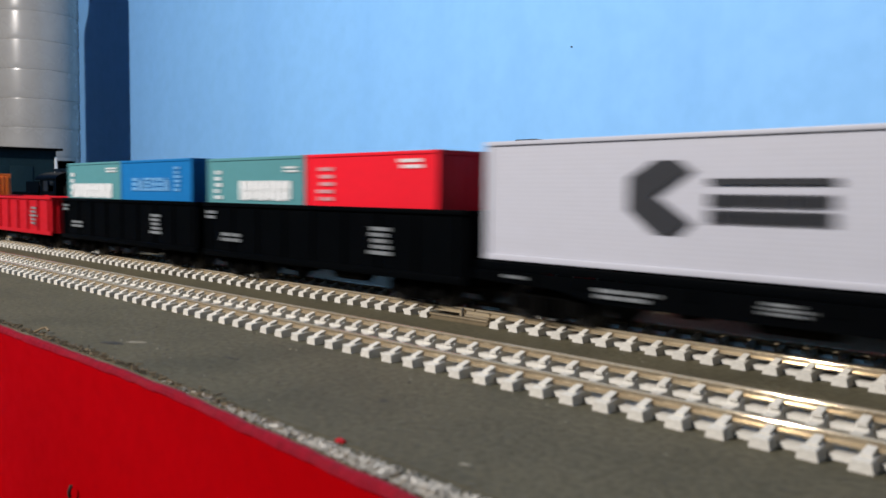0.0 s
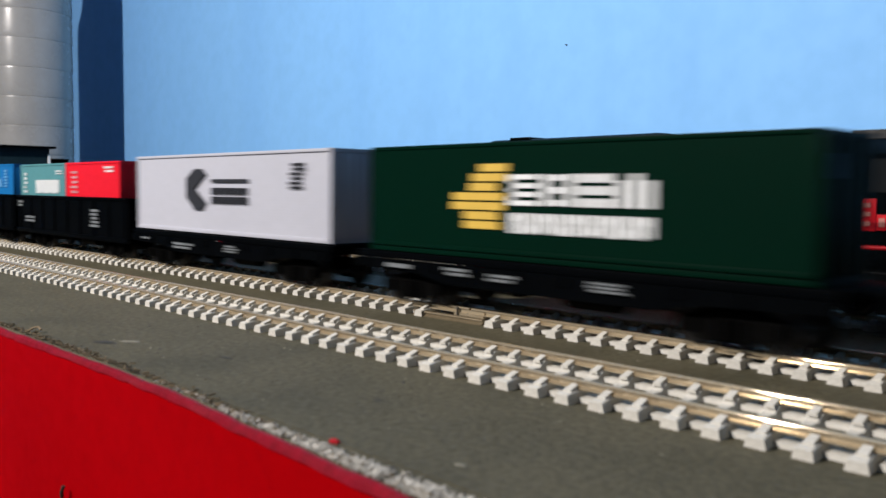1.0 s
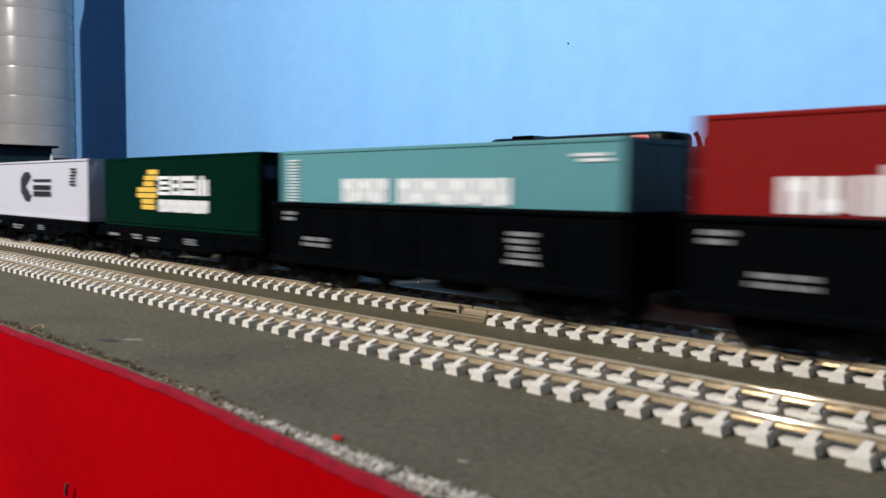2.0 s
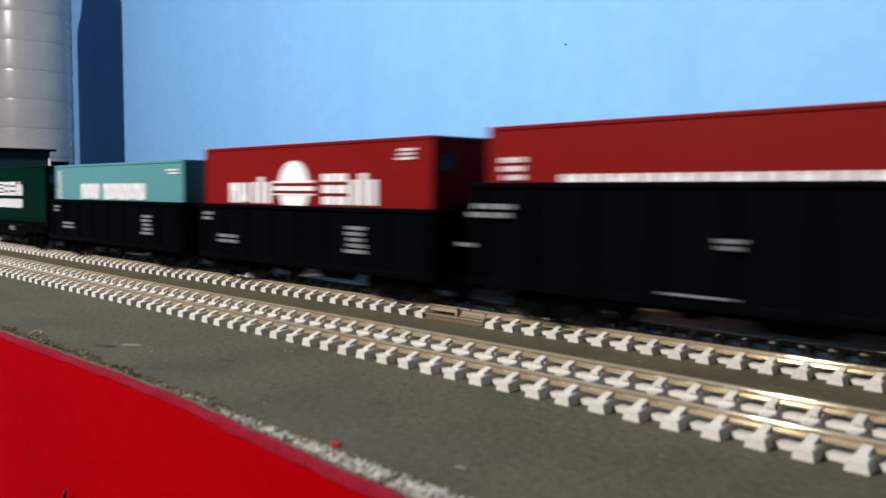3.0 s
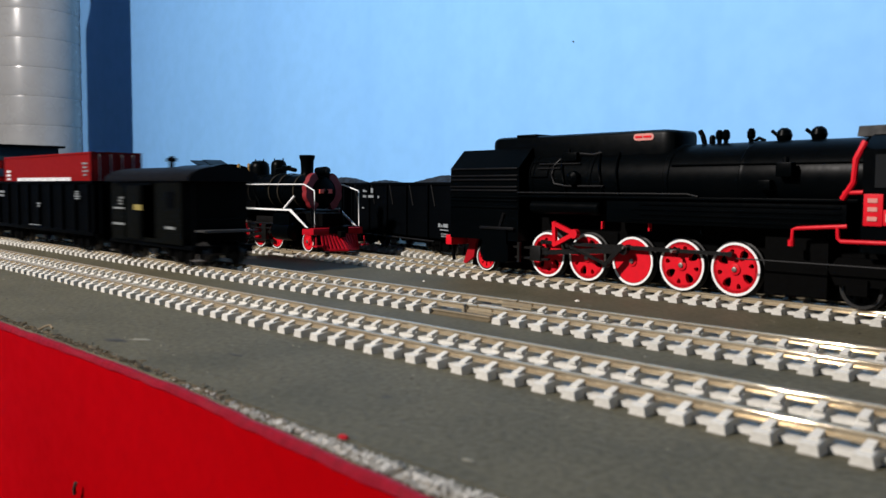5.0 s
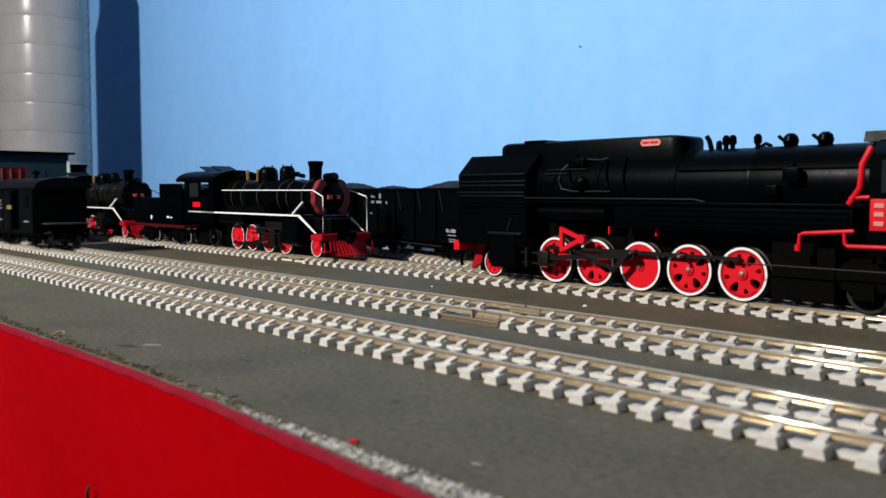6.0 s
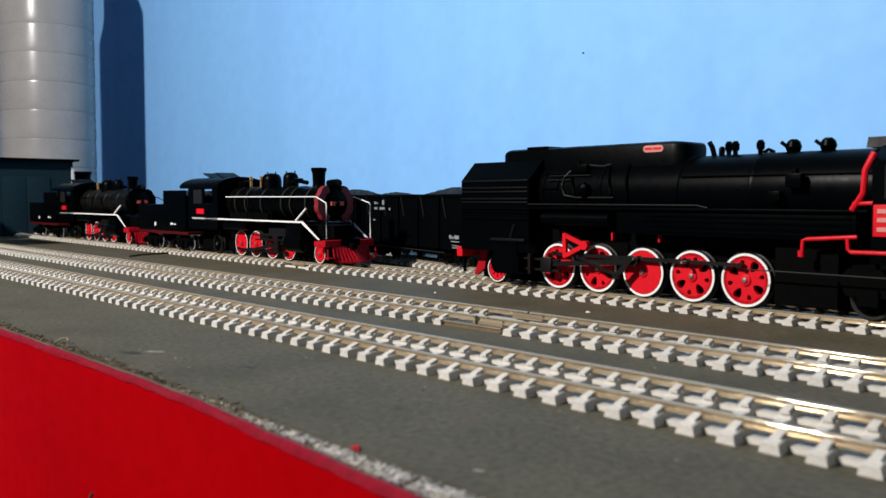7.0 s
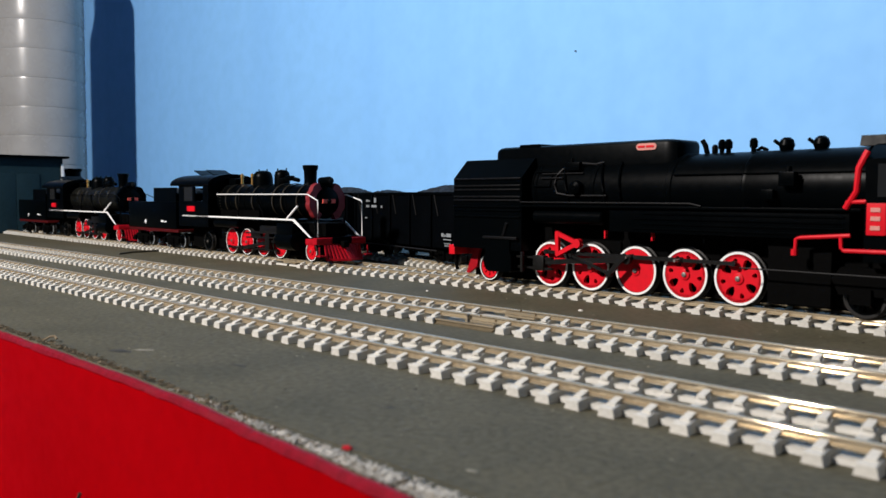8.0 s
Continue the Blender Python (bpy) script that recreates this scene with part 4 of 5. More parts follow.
    for x in (0.0484, 0.0595):
        d = part("turret", lathe(B(), [(top - 0.0006, 0.0012), (top + 0.0002, 0.0020), (top + 0.0018, 0.0025), (top + 0.0034, 0.0020), (top + 0.0042, 0.0010)], "z", (x, 0, 0), 18), LOCO, L)
        part("turret_pipe", pipe(B(), [(x - 0.0015, -0.001, top + 0.0018), (x - 0.0036, -0.001, top + 0.0034)], 0.0006, 6), LOCO, d)
    # pipes and pumps on the near and far side
    for s in (-1, 1):
        def on(a, r=R + 0.0006):
            return s * r * math.cos(radians(a)), cz + r * math.sin(radians(a))
        bm = B()
        for x0, x1 in ((-0.0360, -0.0300), (-0.0180, -0.0130), (-0.0090, -0.0060)):
            pts = []
            for i in range(9):
                y, z = on(58 - i * 10)
                pts.append((x0 + (x1 - x0) * math.sin(i / 8 * math.pi / 2), y, z))
            pipe(bm, pts, 0.0004, 6)
        part("boiler_pipe", bm, LOCO, L)
        y, z = on(24)
        part("handrail", pipe(B(), [(0.0150, y * 1.02, z), (0.0780, y * 1.02, z)], 0.0003, 6), LOCO, L)
        bm = B()
        pts = [on(40), on(28), on(12), on(-4)]
        pipe(bm, [(-0.0345, *pts[0]), (-0.0362, *pts[1]), (-0.0366, *pts[2]), (-0.0350, *pts[3]), (-0.0290, *on(-8)), (-0.0120, *on(-8))], 0.0004, 6)
        pipe(bm, [(-0.0300, *on(44)), (-0.0270, *on(52)), (-0.0200, *on(48)), (-0.0150, *on(56))], 0.0005, 6)
        pipe(bm, [(-0.0440, *on(30)), (-0.0240, *on(30))], 0.0003, 6)
        pipe(bm, [(-0.0440, *on(22)), (-0.0330, *on(22))], 0.0003, 6)
        part("reservoir_pipe", bm, LOCOEDGE, L, "worn dark pipework")
        bm = box(B(), -0.0325, -0.0255, min(on(42)[0], on(42)[0] + s * 0.0022), max(on(42)[0], on(42)[0] + s * 0.0022), 0.0480, 0.0512, 0.0006)
        lathe(bm, [(0.0512, 0.0008), (0.0526, 0.0006)], "z", (-0.0300, on(42)[0] + s * 0.001, 0), 8)
        part("valve_block", bm, LOCO, L)
        part("handrail", pipe(B(), [(-0.0500, s * 0.0172, 0.0362), (0.0250, s * 0.0172, 0.0362), (0.0290, s * 0.0172, 0.0354)], 0.0003, 6), LOCOEDGE, L)
        for x in (-0.0120, 0.0080, 0.0280):
            part("bracket", box(B(), x - 0.0003, x + 0.0003, min(s * 0.0120, s * 0.0135), max(s * 0.0120, s * 0.0135), 0.0235, 0.0262), LOCORED if x != 0.0280 else LOCO, L)
        y, z = on(5)
        part("feed_valve", lathe(B(), [(0.0, 0.0028), (s * 0.0016, 0.0024), (s * 0.0024, 0.0010)], "y", (-0.0255, y, z), 16), LOCO, L)
        y, z = on(8)
        bm = box(B(), 0.0540, 0.0590, min(y, y + s * 0.0030), max(y, y + s * 0.0030), z - 0.0006, z + 0.0036, 0.0004)
        lathe(bm, [(z + 0.0036, 0.0010), (z + 0.0052, 0.0008)], "z", (0.0565, y + s * 0.0012, 0), 10)
        part("pump", bm, LOCO, L)
        bm = box(B(), 0.0480, 0.0520, min(y, y + s * 0.0022), max(y, y + s * 0.0022), z - 0.0046, z - 0.0016, 0.0004)
        part("lubricator", bm, LOCO, L)
        y = s * 0.0172
        bm = pipe(B(), [(0.0606, y, 0.0222), (0.0608, y, 0.0262), (0.0620, y, 0.0266), (0.0765, y, 0.0277)], 0.0006, 8)
        lathe(bm, [(0.0214, 0.0010), (0.0232, 0.0010)], "z", (0.0604, y, 0), 10)
        part("injector_pipe", bm, LOCORED, L, "red painted pipe")
        part("injector_pipe", pipe(B(), [(0.0738, y, 0.0274), (0.0740, y, 0.0242), (0.0748, y, 0.0234), (0.1000, y, 0.0236)], 0.0006, 8), LOCORED, L, "red painted pipe")
        part("injector_pipe", pipe(B(), [(0.0802, y * 0.95, 0.0512), (0.0782, y, 0.0464), (0.0778, y, 0.0400), (0.0748, y, 0.0352)], 0.0009, 8), LOCORED, L, "red painted pipe")
        part("injector_pipe", pipe(B(), [(0.0748, y, 0.0352), (0.0752, y, 0.0370), (0.0805, y, 0.0372)], 0.0006, 8), LOCORED, L, "red painted pipe")
        # long thin pipe under the cab and an access panel on the smokebox
        part("drain_pipe", pipe(B(), [(0.0430, s * 0.0172, 0.0166), (0.1100, s * 0.0172, 0.0166)], 0.00025, 6), LOCOEDGE, L, "thin grey pipe")
        bm = B()
        for ang in (34, 8):
            pipe(bm, [(-0.0478, *on(ang)), (-0.0390, *on(ang))], 0.00025, 6)
        for px in (-0.0478, -0.0390):
            pipe(bm, [(px, *on(ang)) for ang in (34, 21, 8)], 0.00025, 6)
        part("access_panel", bm, LOCO, L, "raised edges of an access panel")
    # cab
    bm = B()
    prof = [(-0.0170, 0.0205), (0.0170, 0.0205), (0.0170, 0.0490), (0.0120, 0.0528), (0.0060, 0.0545), (-0.0060, 0.0545), (-0.0120, 0.0528), (-0.0170, 0.0490)]
    cab = part("cab", extrude_x(bm, prof, 0.0800, 0.1120), LOCO, L)
    prof = [(-0.0100, 0.0530), (0.0100, 0.0530), (0.0090, 0.0560), (-0.0090, 0.0560)]
    part("cab_roof", extrude_x(B(), prof, 0.0752, 0.1150), LOCO, cab, "flat-topped roof hood")
    for s in (-1, 1):
        y0, y1 = sorted((s * 0.0170, s * 0.0174))
        part("cab_window", box(B(), 0.0835, 0.0940, y0, y1, 0.0385, 0.0475), GLASS, cab)
        pl = part("number_plate", box(B(), 0.0808, 0.0860, min(s * 0.0170, s * 0.0177), max(s * 0.0170, s * 0.0177), 0.0280, 0.0368, 0.0002), LOCORED, cab, "red plate with pale bars")
        part("number_plate", box(B(), 0.0861, 0.1000, min(s * 0.0170, s * 0.0177), max(s * 0.0170, s * 0.0177), 0.0282, 0.0325, 0.0002), LOCORED, cab, "red plate with pale bars")
        if s < 0:
            marks(cab, "plate_bars", [(82.0, 84.6, 29.4, 30.6), (82.0, 84.6, 32.0, 33.2), (82.0, 84.6, 34.4, 35.6), (86.8, 88.4, 29.2, 31.6), (89.2, 90.8, 29.2, 31.6), (91.6, 93.2, 29.2, 31.6)], -0.0178, PALEBADGE)


large_locomotive()


def small_locomotive(x0, label, trimmed):
    """An eight-coupled industrial engine with its tender."""
    L = thing("steam_locomotive", label, "locomotive", pose(x0, c_y(x0), 0, 0, 0, C_TURN), group="locomotives")
    cz = 0.0355
    prof = [(-0.0440, 0.0100), (-0.0300, 0.0098), (-0.0296, 0.0101), (-0.0286, 0.0101), (-0.0282, 0.0098), (-0.0120, 0.0096), (-0.0116, 0.0099), (-0.0106, 0.0099), (-0.0102, 0.0096), (0.0080, 0.0094),
            (0.0084, 0.0097), (0.0094, 0.0097), (0.0098, 0.0094), (0.0340, 0.0092), (0.0344, 0.0096), (0.0356, 0.0096), (0.0360, 0.0093), (0.0600, 0.0093), (0.0608, 0.0086)]
    part("boiler", lathe(B(), prof, "x", (0, 0, cz), 40), LOCO if trimmed else WEATHERED, L, "" if trimmed else "weathered brownish black boiler")
    for x in ((-0.0405, -0.0330, -0.0205, -0.0015, 0.0215, 0.0310, 0.0470) if trimmed else (-0.0205, 0.0215)):
        loops = []
        for dx, q in ((-0.0005, 0.0095), (-0.0005, 0.00995), (0.0005, 0.00995), (0.0005, 0.0095)):
            loops.append([(x + dx, q * math.cos(2 * math.pi * i / 36), cz + q * math.sin(2 * math.pi * i / 36)) for i in range(36)])
        part("boiler_band", ring_path(B(), loops + [loops[0]], False), BRASSBAND, L, "dull brass boiler band")
    sm = part("smokebox_door", lathe(B(), [(0.0606, 0.0080), (0.0620, 0.0076), (0.0634, 0.0050), (0.0640, 0.0016), (0.0650, 0.0010)], "x", (0, 0, cz), 32), LOCO, L)
    marks_bm = box(B(), 0.0636, 0.0642, -0.0040, 0.0040, cz - 0.0010, cz + 0.0012)
    part("name_bar", marks_bm, BADGE, sm, "dull red name bar")
    for side in (0, 180):
        loops = []
        for i in range(25):
            a = radians(side - 62 + 124 * i / 24)
            q = 0.0110 + 0.0006 * abs(math.sin(i / 24 * 4 * math.pi))
            loops.append([(dx, r * math.cos(a), cz + r * math.sin(a)) for dx, r in ((0.0585, 0.0084), (0.0585, q), (0.0624, q), (0.0624, 0.0074))])
        part("scalloped_flank", ring_path(B(), loops), DULLRED if trimmed else LOCO, L, "dull red scalloped flank of the smokebox front" if trimmed else "")
    lamp_bm = lathe(B(), [(0.0560, 0.0020), (0.0640, 0.0024), (0.0655, 0.0020)], "x", (0, 0, 0.0464), 18)
    box(lamp_bm, 0.0560, 0.0620, -0.0036, 0.0036, 0.0440, 0.0452)
    hl = part("headlamp", lamp_bm, LOCO, L)
    part("lens", lathe(B(), [(0.0655, 0.0016), (0.0659, 0.0010)], "x", (0, 0, 0.0464), 14), GLASS, hl)
    part("chimney", lathe(B(), [(0.0430, 0.0042), (0.0450, 0.0036), (0.0462, 0.0034), (0.0520, 0.0036), (0.0535, 0.0042), (0.0550, 0.0043), (0.0552, 0.0036)], "z", (0.0460, 0, 0), 24), LOCO, L)
    part("dome", lathe(B(), [(0.0430, 0.0060), (0.0490, 0.0058), (0.0512, 0.0053), (0.0526, 0.0040), (0.0532, 0.0018)], "z", (-0.0050, 0, 0), 28), LOCO, L, "round black sand dome")
    part("dome", lathe(B(), [(0.0430, 0.0046), (0.0500, 0.0044), (0.0518, 0.0039), (0.0529, 0.0028), (0.0533, 0.0012)], "z", (0.0165, 0, 0), 26), LOCO, L)
    for x in (-0.0050, 0.0165):
        for s in (-1, 1):
            part("lifting_eye", pipe(B(), [(x + s * 0.0042, 0, 0.0518), (x + s * 0.0048, 0, 0.0540)], 0.0004, 6), LOCO, L)
    bm = pipe(B(), [(0.0220, -0.0045, 0.0470), (0.0330, -0.0040, 0.0480), (0.0390, -0.0030, 0.0470)], 0.0012, 8)
    box(bm, 0.0280, 0.0350, -0.0055, -0.0030, 0.0468, 0.0496, 0.0005)
    part("turbo_generator", bm, LOCO, L)
    for x in (-0.0300, -0.0175):
        part("safety_valve", lathe(B(), [(0.0448, 0.0009), (0.0490, 0.0008), (0.0495, 0.0011), (0.0512, 0.0010), (0.0518, 0.0004)], "z", (x, 0, 0), 12), BRASS, L, "brass safety valve")
    part("steam_turret", box(B(), -0.0420, -0.0330, -0.0030, 0.0030, 0.0440, 0.0490, 0.0010), LOCO, L)
    # cab with open windows
    cab = part("cab", extrude_x(B(), [(-0.0158, 0.0190), (0.0158, 0.0190), (0.0158, 0.0350), (-0.0158, 0.0350)], -0.0850, -0.0440), LOCO, L)
    bm = B()
    for s in (-1, 1):
        y0, y1 = sorted((s * 0.0150, s * 0.0158))
        for x0, x1 in ((-0.0850, -0.0780), (-0.0655, -0.0625), (-0.0510, -0.0440)):
            box(bm, x0, x1, y0, y1, 0.0350, 0.0440)
        box(bm, -0.0850, -0.0440, y0, y1, 0.0440, 0.0470)
    box(bm, -0.0450, -0.0440, -0.0150, 0.0150, 0.0350, 0.0490)
    part("cab_upper", bm, LOCO, cab)
    prof = [(-0.0172 * math.cos(math.pi * i / 14), 0.0452 + 0.0066 * math.sin(math.pi * i / 14)) for i in range(15)]
    prof += [(0.0165, 0.0446), (0.0, 0.0508), (-0.0165, 0.0446)]
    roof = part("cab_roof", extrude_x(B(), prof, -0.0950, -0.0410), LOCO, L, "arched cab roof")
    for x in (-0.0770, -0.0600):
        bm = ring_path(B(), [[(x - 0.0050, y, 0.0542), (x + 0.0050, y, 0.0512), (x + 0.0050, y, 0.0518), (x - 0.0050, y, 0.0548)] for y in (-0.0065, 0.0065)])
        part("roof_vent", bm, LOCO, roof, "tilted roof vent flap")
    for s in (-1, 1):
        y0, y1 = sorted((s * 0.0158, s * 0.0163))
        part("number_plate", box(B(), -0.0722, -0.0616, y0, y1, 0.0285, 0.0318), LOCORED, cab, "small red plate")
        part("window_pane", box(B(), -0.0780, -0.0655, min(s * 0.0152, s * 0.0155), max(s * 0.0152, s * 0.0155), 0.0350, 0.0440), GLASS, cab)
    # running boards with white edges and white handrails
    for s in (-1, 1):
        y0, y1 = sorted((s * 0.0085, s * 0.0155))
        part("running_board", box(B(), -0.0440, 0.0535, y0, y1, 0.0244, 0.0252), LOCO, L)
        y = s * 0.0158
        bm = box(B(), -0.0800, 0.0536, min(y, y - s * 0.0004), max(y, y - s * 0.0004), 0.0252, 0.0261)
        extrude_y(bm, [(0.0530, 0.0262), (0.0540, 0.0262), (0.0705, 0.0168), (0.0690, 0.0168), (0.0530, 0.0250)], min(y, y - s * 0.0004), max(y, y - s * 0.0004))
        part("edge_strip", bm, WHITE, L, "white painted running board edge")
        hr = s * 0.0112
        part("handrail", pipe(B(), [(-0.0416, hr, 0.0392), (0.0600, hr, 0.0392), (0.0626, hr * 1.1, 0.0390), (0.0738, s * 0.0138, 0.0360), (0.0742, s * 0.0140, 0.0350), (0.0742, s * 0.0140, 0.0172)], 0.00032, 8), WHITE if trimmed else LOCO, L, "white handrail" if trimmed else "")
        part("stay", pipe(B(), [(0.0470, s * 0.0156, 0.0262), (0.0520, s * 0.0120, 0.0330)], 0.0006, 6), WHITE, L, "white stay")
        part("cylinder", lathe(B(), [(0.0365, 0.0040), (0.0370, 0.0052), (0.0535, 0.0052), (0.0540, 0.0040)], "x", (0, s * 0.0125, 0.0142), 20), LOCO, L)
        part("steam_chest", box(B(), 0.0370, 0.0535, min(s * 0.0085, s * 0.0165), max(s * 0.0085, s * 0.0165), 0.0170, 0.0235, 0.0006), LOCO, L)
        bm = box(B(), 0.0150, 0.0362, min(s * 0.0108, s * 0.0140), max(s * 0.0108, s * 0.0140), 0.0172, 0.0216, 0.0004)
        box(bm, 0.0040, 0.0150, min(s * 0.0118, s * 0.0136), max(s * 0.0118, s * 0.0136), 0.0150, 0.0182, 0.0004)
        box(bm, 0.0215, 0.0262, min(s * 0.0126, s * 0.0146), max(s * 0.0126, s * 0.0146), 0.0085, 0.0172, 0.0003)
        for q in (0.0146, 0.0172):
            pipe(bm, [(0.0000, s * 0.0140, q), (0.0362, s * 0.0140, q + 0.0006)], 0.0005, 6)
        part("valve_gear", bm, RODS, L, "dark rods, link and guide of the valve gear")
        part("air_tank", lathe(B(), [(-0.0390, 0.0018), (-0.0386, 0.0024), (-0.0094, 0.0024), (-0.0090, 0.0018)], "x", (0, s * 0.0130, 0.0218), 14), LOCO, L)
        for x in (-0.0244, -0.0065, 0.0124, 0.0304):
            spoked_wheel(L, x, s, 0.0077, 10, 60, -70, name="driving_wheel")
        spoked_wheel(L, 0.0620, s, 0.0053, 9, name="pilot_wheel")
        spoked_wheel(L, -0.0555, s, 0.0060, 9, name="trailing_wheel", red=False)
        pins = [(x - 0.001, RAIL_Z + 0.0077 - 0.0035) for x in (-0.0244, -0.0065, 0.0124, 0.0304)]
        rod(L, pins[0], pins[3], s * 0.0114, 0.0006, 0.0006, "side_rod")
        rod(L, (0.0350, 0.0142), pins[1], s * 0.0128, 0.0008, 0.0009, "main_rod")
        bm = pipe(B(), [(-0.0480, s * 0.0150, 0.0240), (-0.0480, s * 0.0150, 0.0130), (-0.0420, s * 0.0150, 0.0110)], 0.0006, 6)
        part("injector_pipe", bm, LOCO, L)
        bm = pipe(B(), [(0.0040, s * 0.0098, 0.0390), (0.0060, s * 0.0104, 0.0350), (0.0120, s * 0.0108, 0.0300), (0.0150, s * 0.0112, 0.0252)], 0.0004, 6)
        pipe(bm, [(-0.0160, s * 0.0098, 0.0390), (-0.0150, s * 0.0106, 0.0340), (-0.0150, s * 0.0112, 0.0252)], 0.0004, 6)
        part("boiler_pipe", bm, LOCO, L)
    for x, r in ((-0.0244, 0.0077), (-0.0065, 0.0077), (0.0124, 0.0077), (0.0304, 0.0077), (0.0620, 0.0053), (-0.0555, 0.0060)):
        axle(L, x, r)
    bm = box(B(), -0.0840, 0.0700, -0.0062, 0.0062, 0.0055, 0.0240)
    box(bm, -0.0500, 0.0400, -0.0070, 0.0070, 0.0130, 0.0240)
    box(bm, -0.0420, 0.0050, -0.0085, 0.0085, 0.0200, 0.0300)
    part("main_frame", bm, FRAME, L)
    # red front: beam, cowcatcher with slats, steps
    beam = part("buffer_beam", box(B(), 0.0715, 0.0755, -0.0155, 0.0155, 0.0132, 0.0166, 0.0003), FRONTRED, L, "red front beam")
    for s in (-1, 1):
        part("beam_side", box(B(), 0.0640, 0.0714, min(s * 0.0130, s * 0.0150), max(s * 0.0130, s * 0.0150), 0.0128, 0.0160, 0.0003), FRONTRED, beam)
        bm = pipe(B(), [(0.0775, s * 0.0152, 0.0122), (0.0775, s * 0.0152, 0.0078)], 0.0005, 6)
        box(bm, 0.0755, 0.0800, min(s * 0.0125, s * 0.0165), max(s * 0.0125, s * 0.0165), 0.0072, 0.0079)
        part("footstep", bm, FRONTRED, beam)
    for i in range(13):
        y = -0.0108 + i * 0.0018
        k = 1 - abs(y) / 0.0108
        bm = ring_path(B(), [[(0.0752, y - 0.0005, z0), (0.0752, y + 0.0005, z0), (0.0752 + 0.0010, y + 0.0005, z0), (0.0752 + 0.0010, y - 0.0005, z0)] if z0 > 0.009 else
                             [(0.0775 + 0.0055 * k, y - 0.0005, z0), (0.0775 + 0.0055 * k, y + 0.0005, z0), (0.0785 + 0.0055 * k, y + 0.0005, z0), (0.0785 + 0.0055 * k, y - 0.0005, z0)] for z0 in (0.0131, 0.0056)])
        part("cowcatcher_slat", bm, FRONTRED, beam)
    bm = ring_path(B(), [[(0.0775 + 0.0055 * (1 - abs(y) / 0.0112), y, 0.0050), (0.0790 + 0.0055 * (1 - abs(y) / 0.0112), y, 0.0050), (0.0790 + 0.0055 * (1 - abs(y) / 0.0112), y, 0.0060), (0.0775 + 0.0055 * (1 - abs(y) / 0.0112), y, 0.0060)] for y in (-0.0112, 0.0, 0.0112)])
    part("cowcatcher_foot", bm, FRONTRED, beam)
    part("front_coupler", box(B(), 0.0755, 0.0800, -0.0016, 0.0016, 0.0118, 0.0150, 0.0004), FRAME, L)
    bm = box(B(), 0.0640, 0.0714, -0.0125, 0.0125, 0.0166, 0.0174)
    box(bm, 0.0755, 0.0762, -0.0060, 0.0060, 0.0136, 0.0172, 0.0002)
    for y in (-0.0095, 0.0095):
        pipe(bm, [(0.0660, y, 0.0174), (0.0640, y, 0.0270)], 0.0006, 6)
    part("front_platform", bm, LOCO, L)
    # tender, coupled behind
    T = part("tender_tank", box(B(), -0.1686, -0.0900, -0.0156, 0.0156, 0.0164, 0.0342, 0.0004), LOCO, L, "plain black tender tank")
    bm = B()
    for s in (-1, 1):
        box(bm, -0.1250, -0.0900, min(s * 0.0148, s * 0.0155), max(s * 0.0148, s * 0.0155), 0.0342, 0.0436)
    box(bm, -0.1255, -0.1250, -0.0150, 0.0150, 0.0342, 0.0436)
    part("coal_bunker", bm, LOCO, T, "raised black bunker sides")
    bm = bmesh.new()
    bmesh.ops.create_grid(bm, x_segments=26, y_segments=20, size=1)
    rr = random.Random(5)
    for v in bm.verts:
        u, w = v.co.x, v.co.y
        v.co = (-0.1075 + u * 0.0168, w * 0.0145, 0.0400 + 0.0035 * (1 - u * u) * (1 - w * w) + rr.uniform(-0.0005, 0.0005))
    part("coal_load", bm, COAL, T, "heaped coal")
    part("tender_frame", box(B(), -0.1690, -0.0880, -0.0150, 0.0150, 0.0142, 0.0163, 0.0002), DARKRED, T, "dark red tender frame")
    for bx in (-0.1030, -0.1525):
        bogie(L, bx, roll=False)
        for s in (-1, 1):
            for dx in (-0.0105, 0.0105):
                n, loops = 28, []
                for d, q in ((s * 0.0098, 0.0038), (s * 0.0101, 0.0039), (s * 0.0101, 0.0047), (s * 0.0098, 0.0047)):
                    loops.append([(bx + dx + q * math.sin(2 * math.pi * i / n), d, RAIL_Z + ROLL_R + q * math.cos(2 * math.pi * i / n)) for i in range(n)])
                part("tyre", ring_path(B(), loops, False), FADED, L, "worn pale painted tyre")
    part("tender_emblem", lathe(B(), [(-0.0159, 0.0014), (-0.0155, 0.0014)], "y", (-0.1382, 0, 0.0206), 16), MARK, T, "small white round emblem")
    marks(T, "tender_lettering", [(-113, -109, 20.6, 21.9), (-108, -104.5, 20.6, 21.4)], -0.0157, MARK, "small white lettering")
    couplers(L, 0.1690)
    return L


DARKRED = mat("dark_red_frame_paint", (0.055, 0.003, 0.004), 0.55, gloss=0.1, grain=0.3, size=500)
FRONTRED = mat("soiled_front_red", (0.36, 0.004, 0.012), 0.5, gloss=0.1, grain=0.4, size=400, patch=0.4, patch_size=150)
DULLRED = mat("dull_dark_red", (0.17, 0.006, 0.010), 0.5, grain=0.3, size=500)
WEATHERED = mat("weathered_black_paint", (0.0025, 0.0028, 0.0025), 0.45, gloss=0.12, grain=0.5, size=500, bump=0.5, patch=0.8, patch_size=160, second=(0.009, 0.009, 0.0065))
BRASSBAND = mat("tarnished_brass", (0.065, 0.054, 0.038), 0.4, metal=0.7, grain=0.3, size=700)
small_locomotive(-0.45, "small black steam locomotive with white running board and red cowcatcher", True)
small_locomotive(-0.7132, "small black steam locomotive with plain black smokebox before the shed", False)

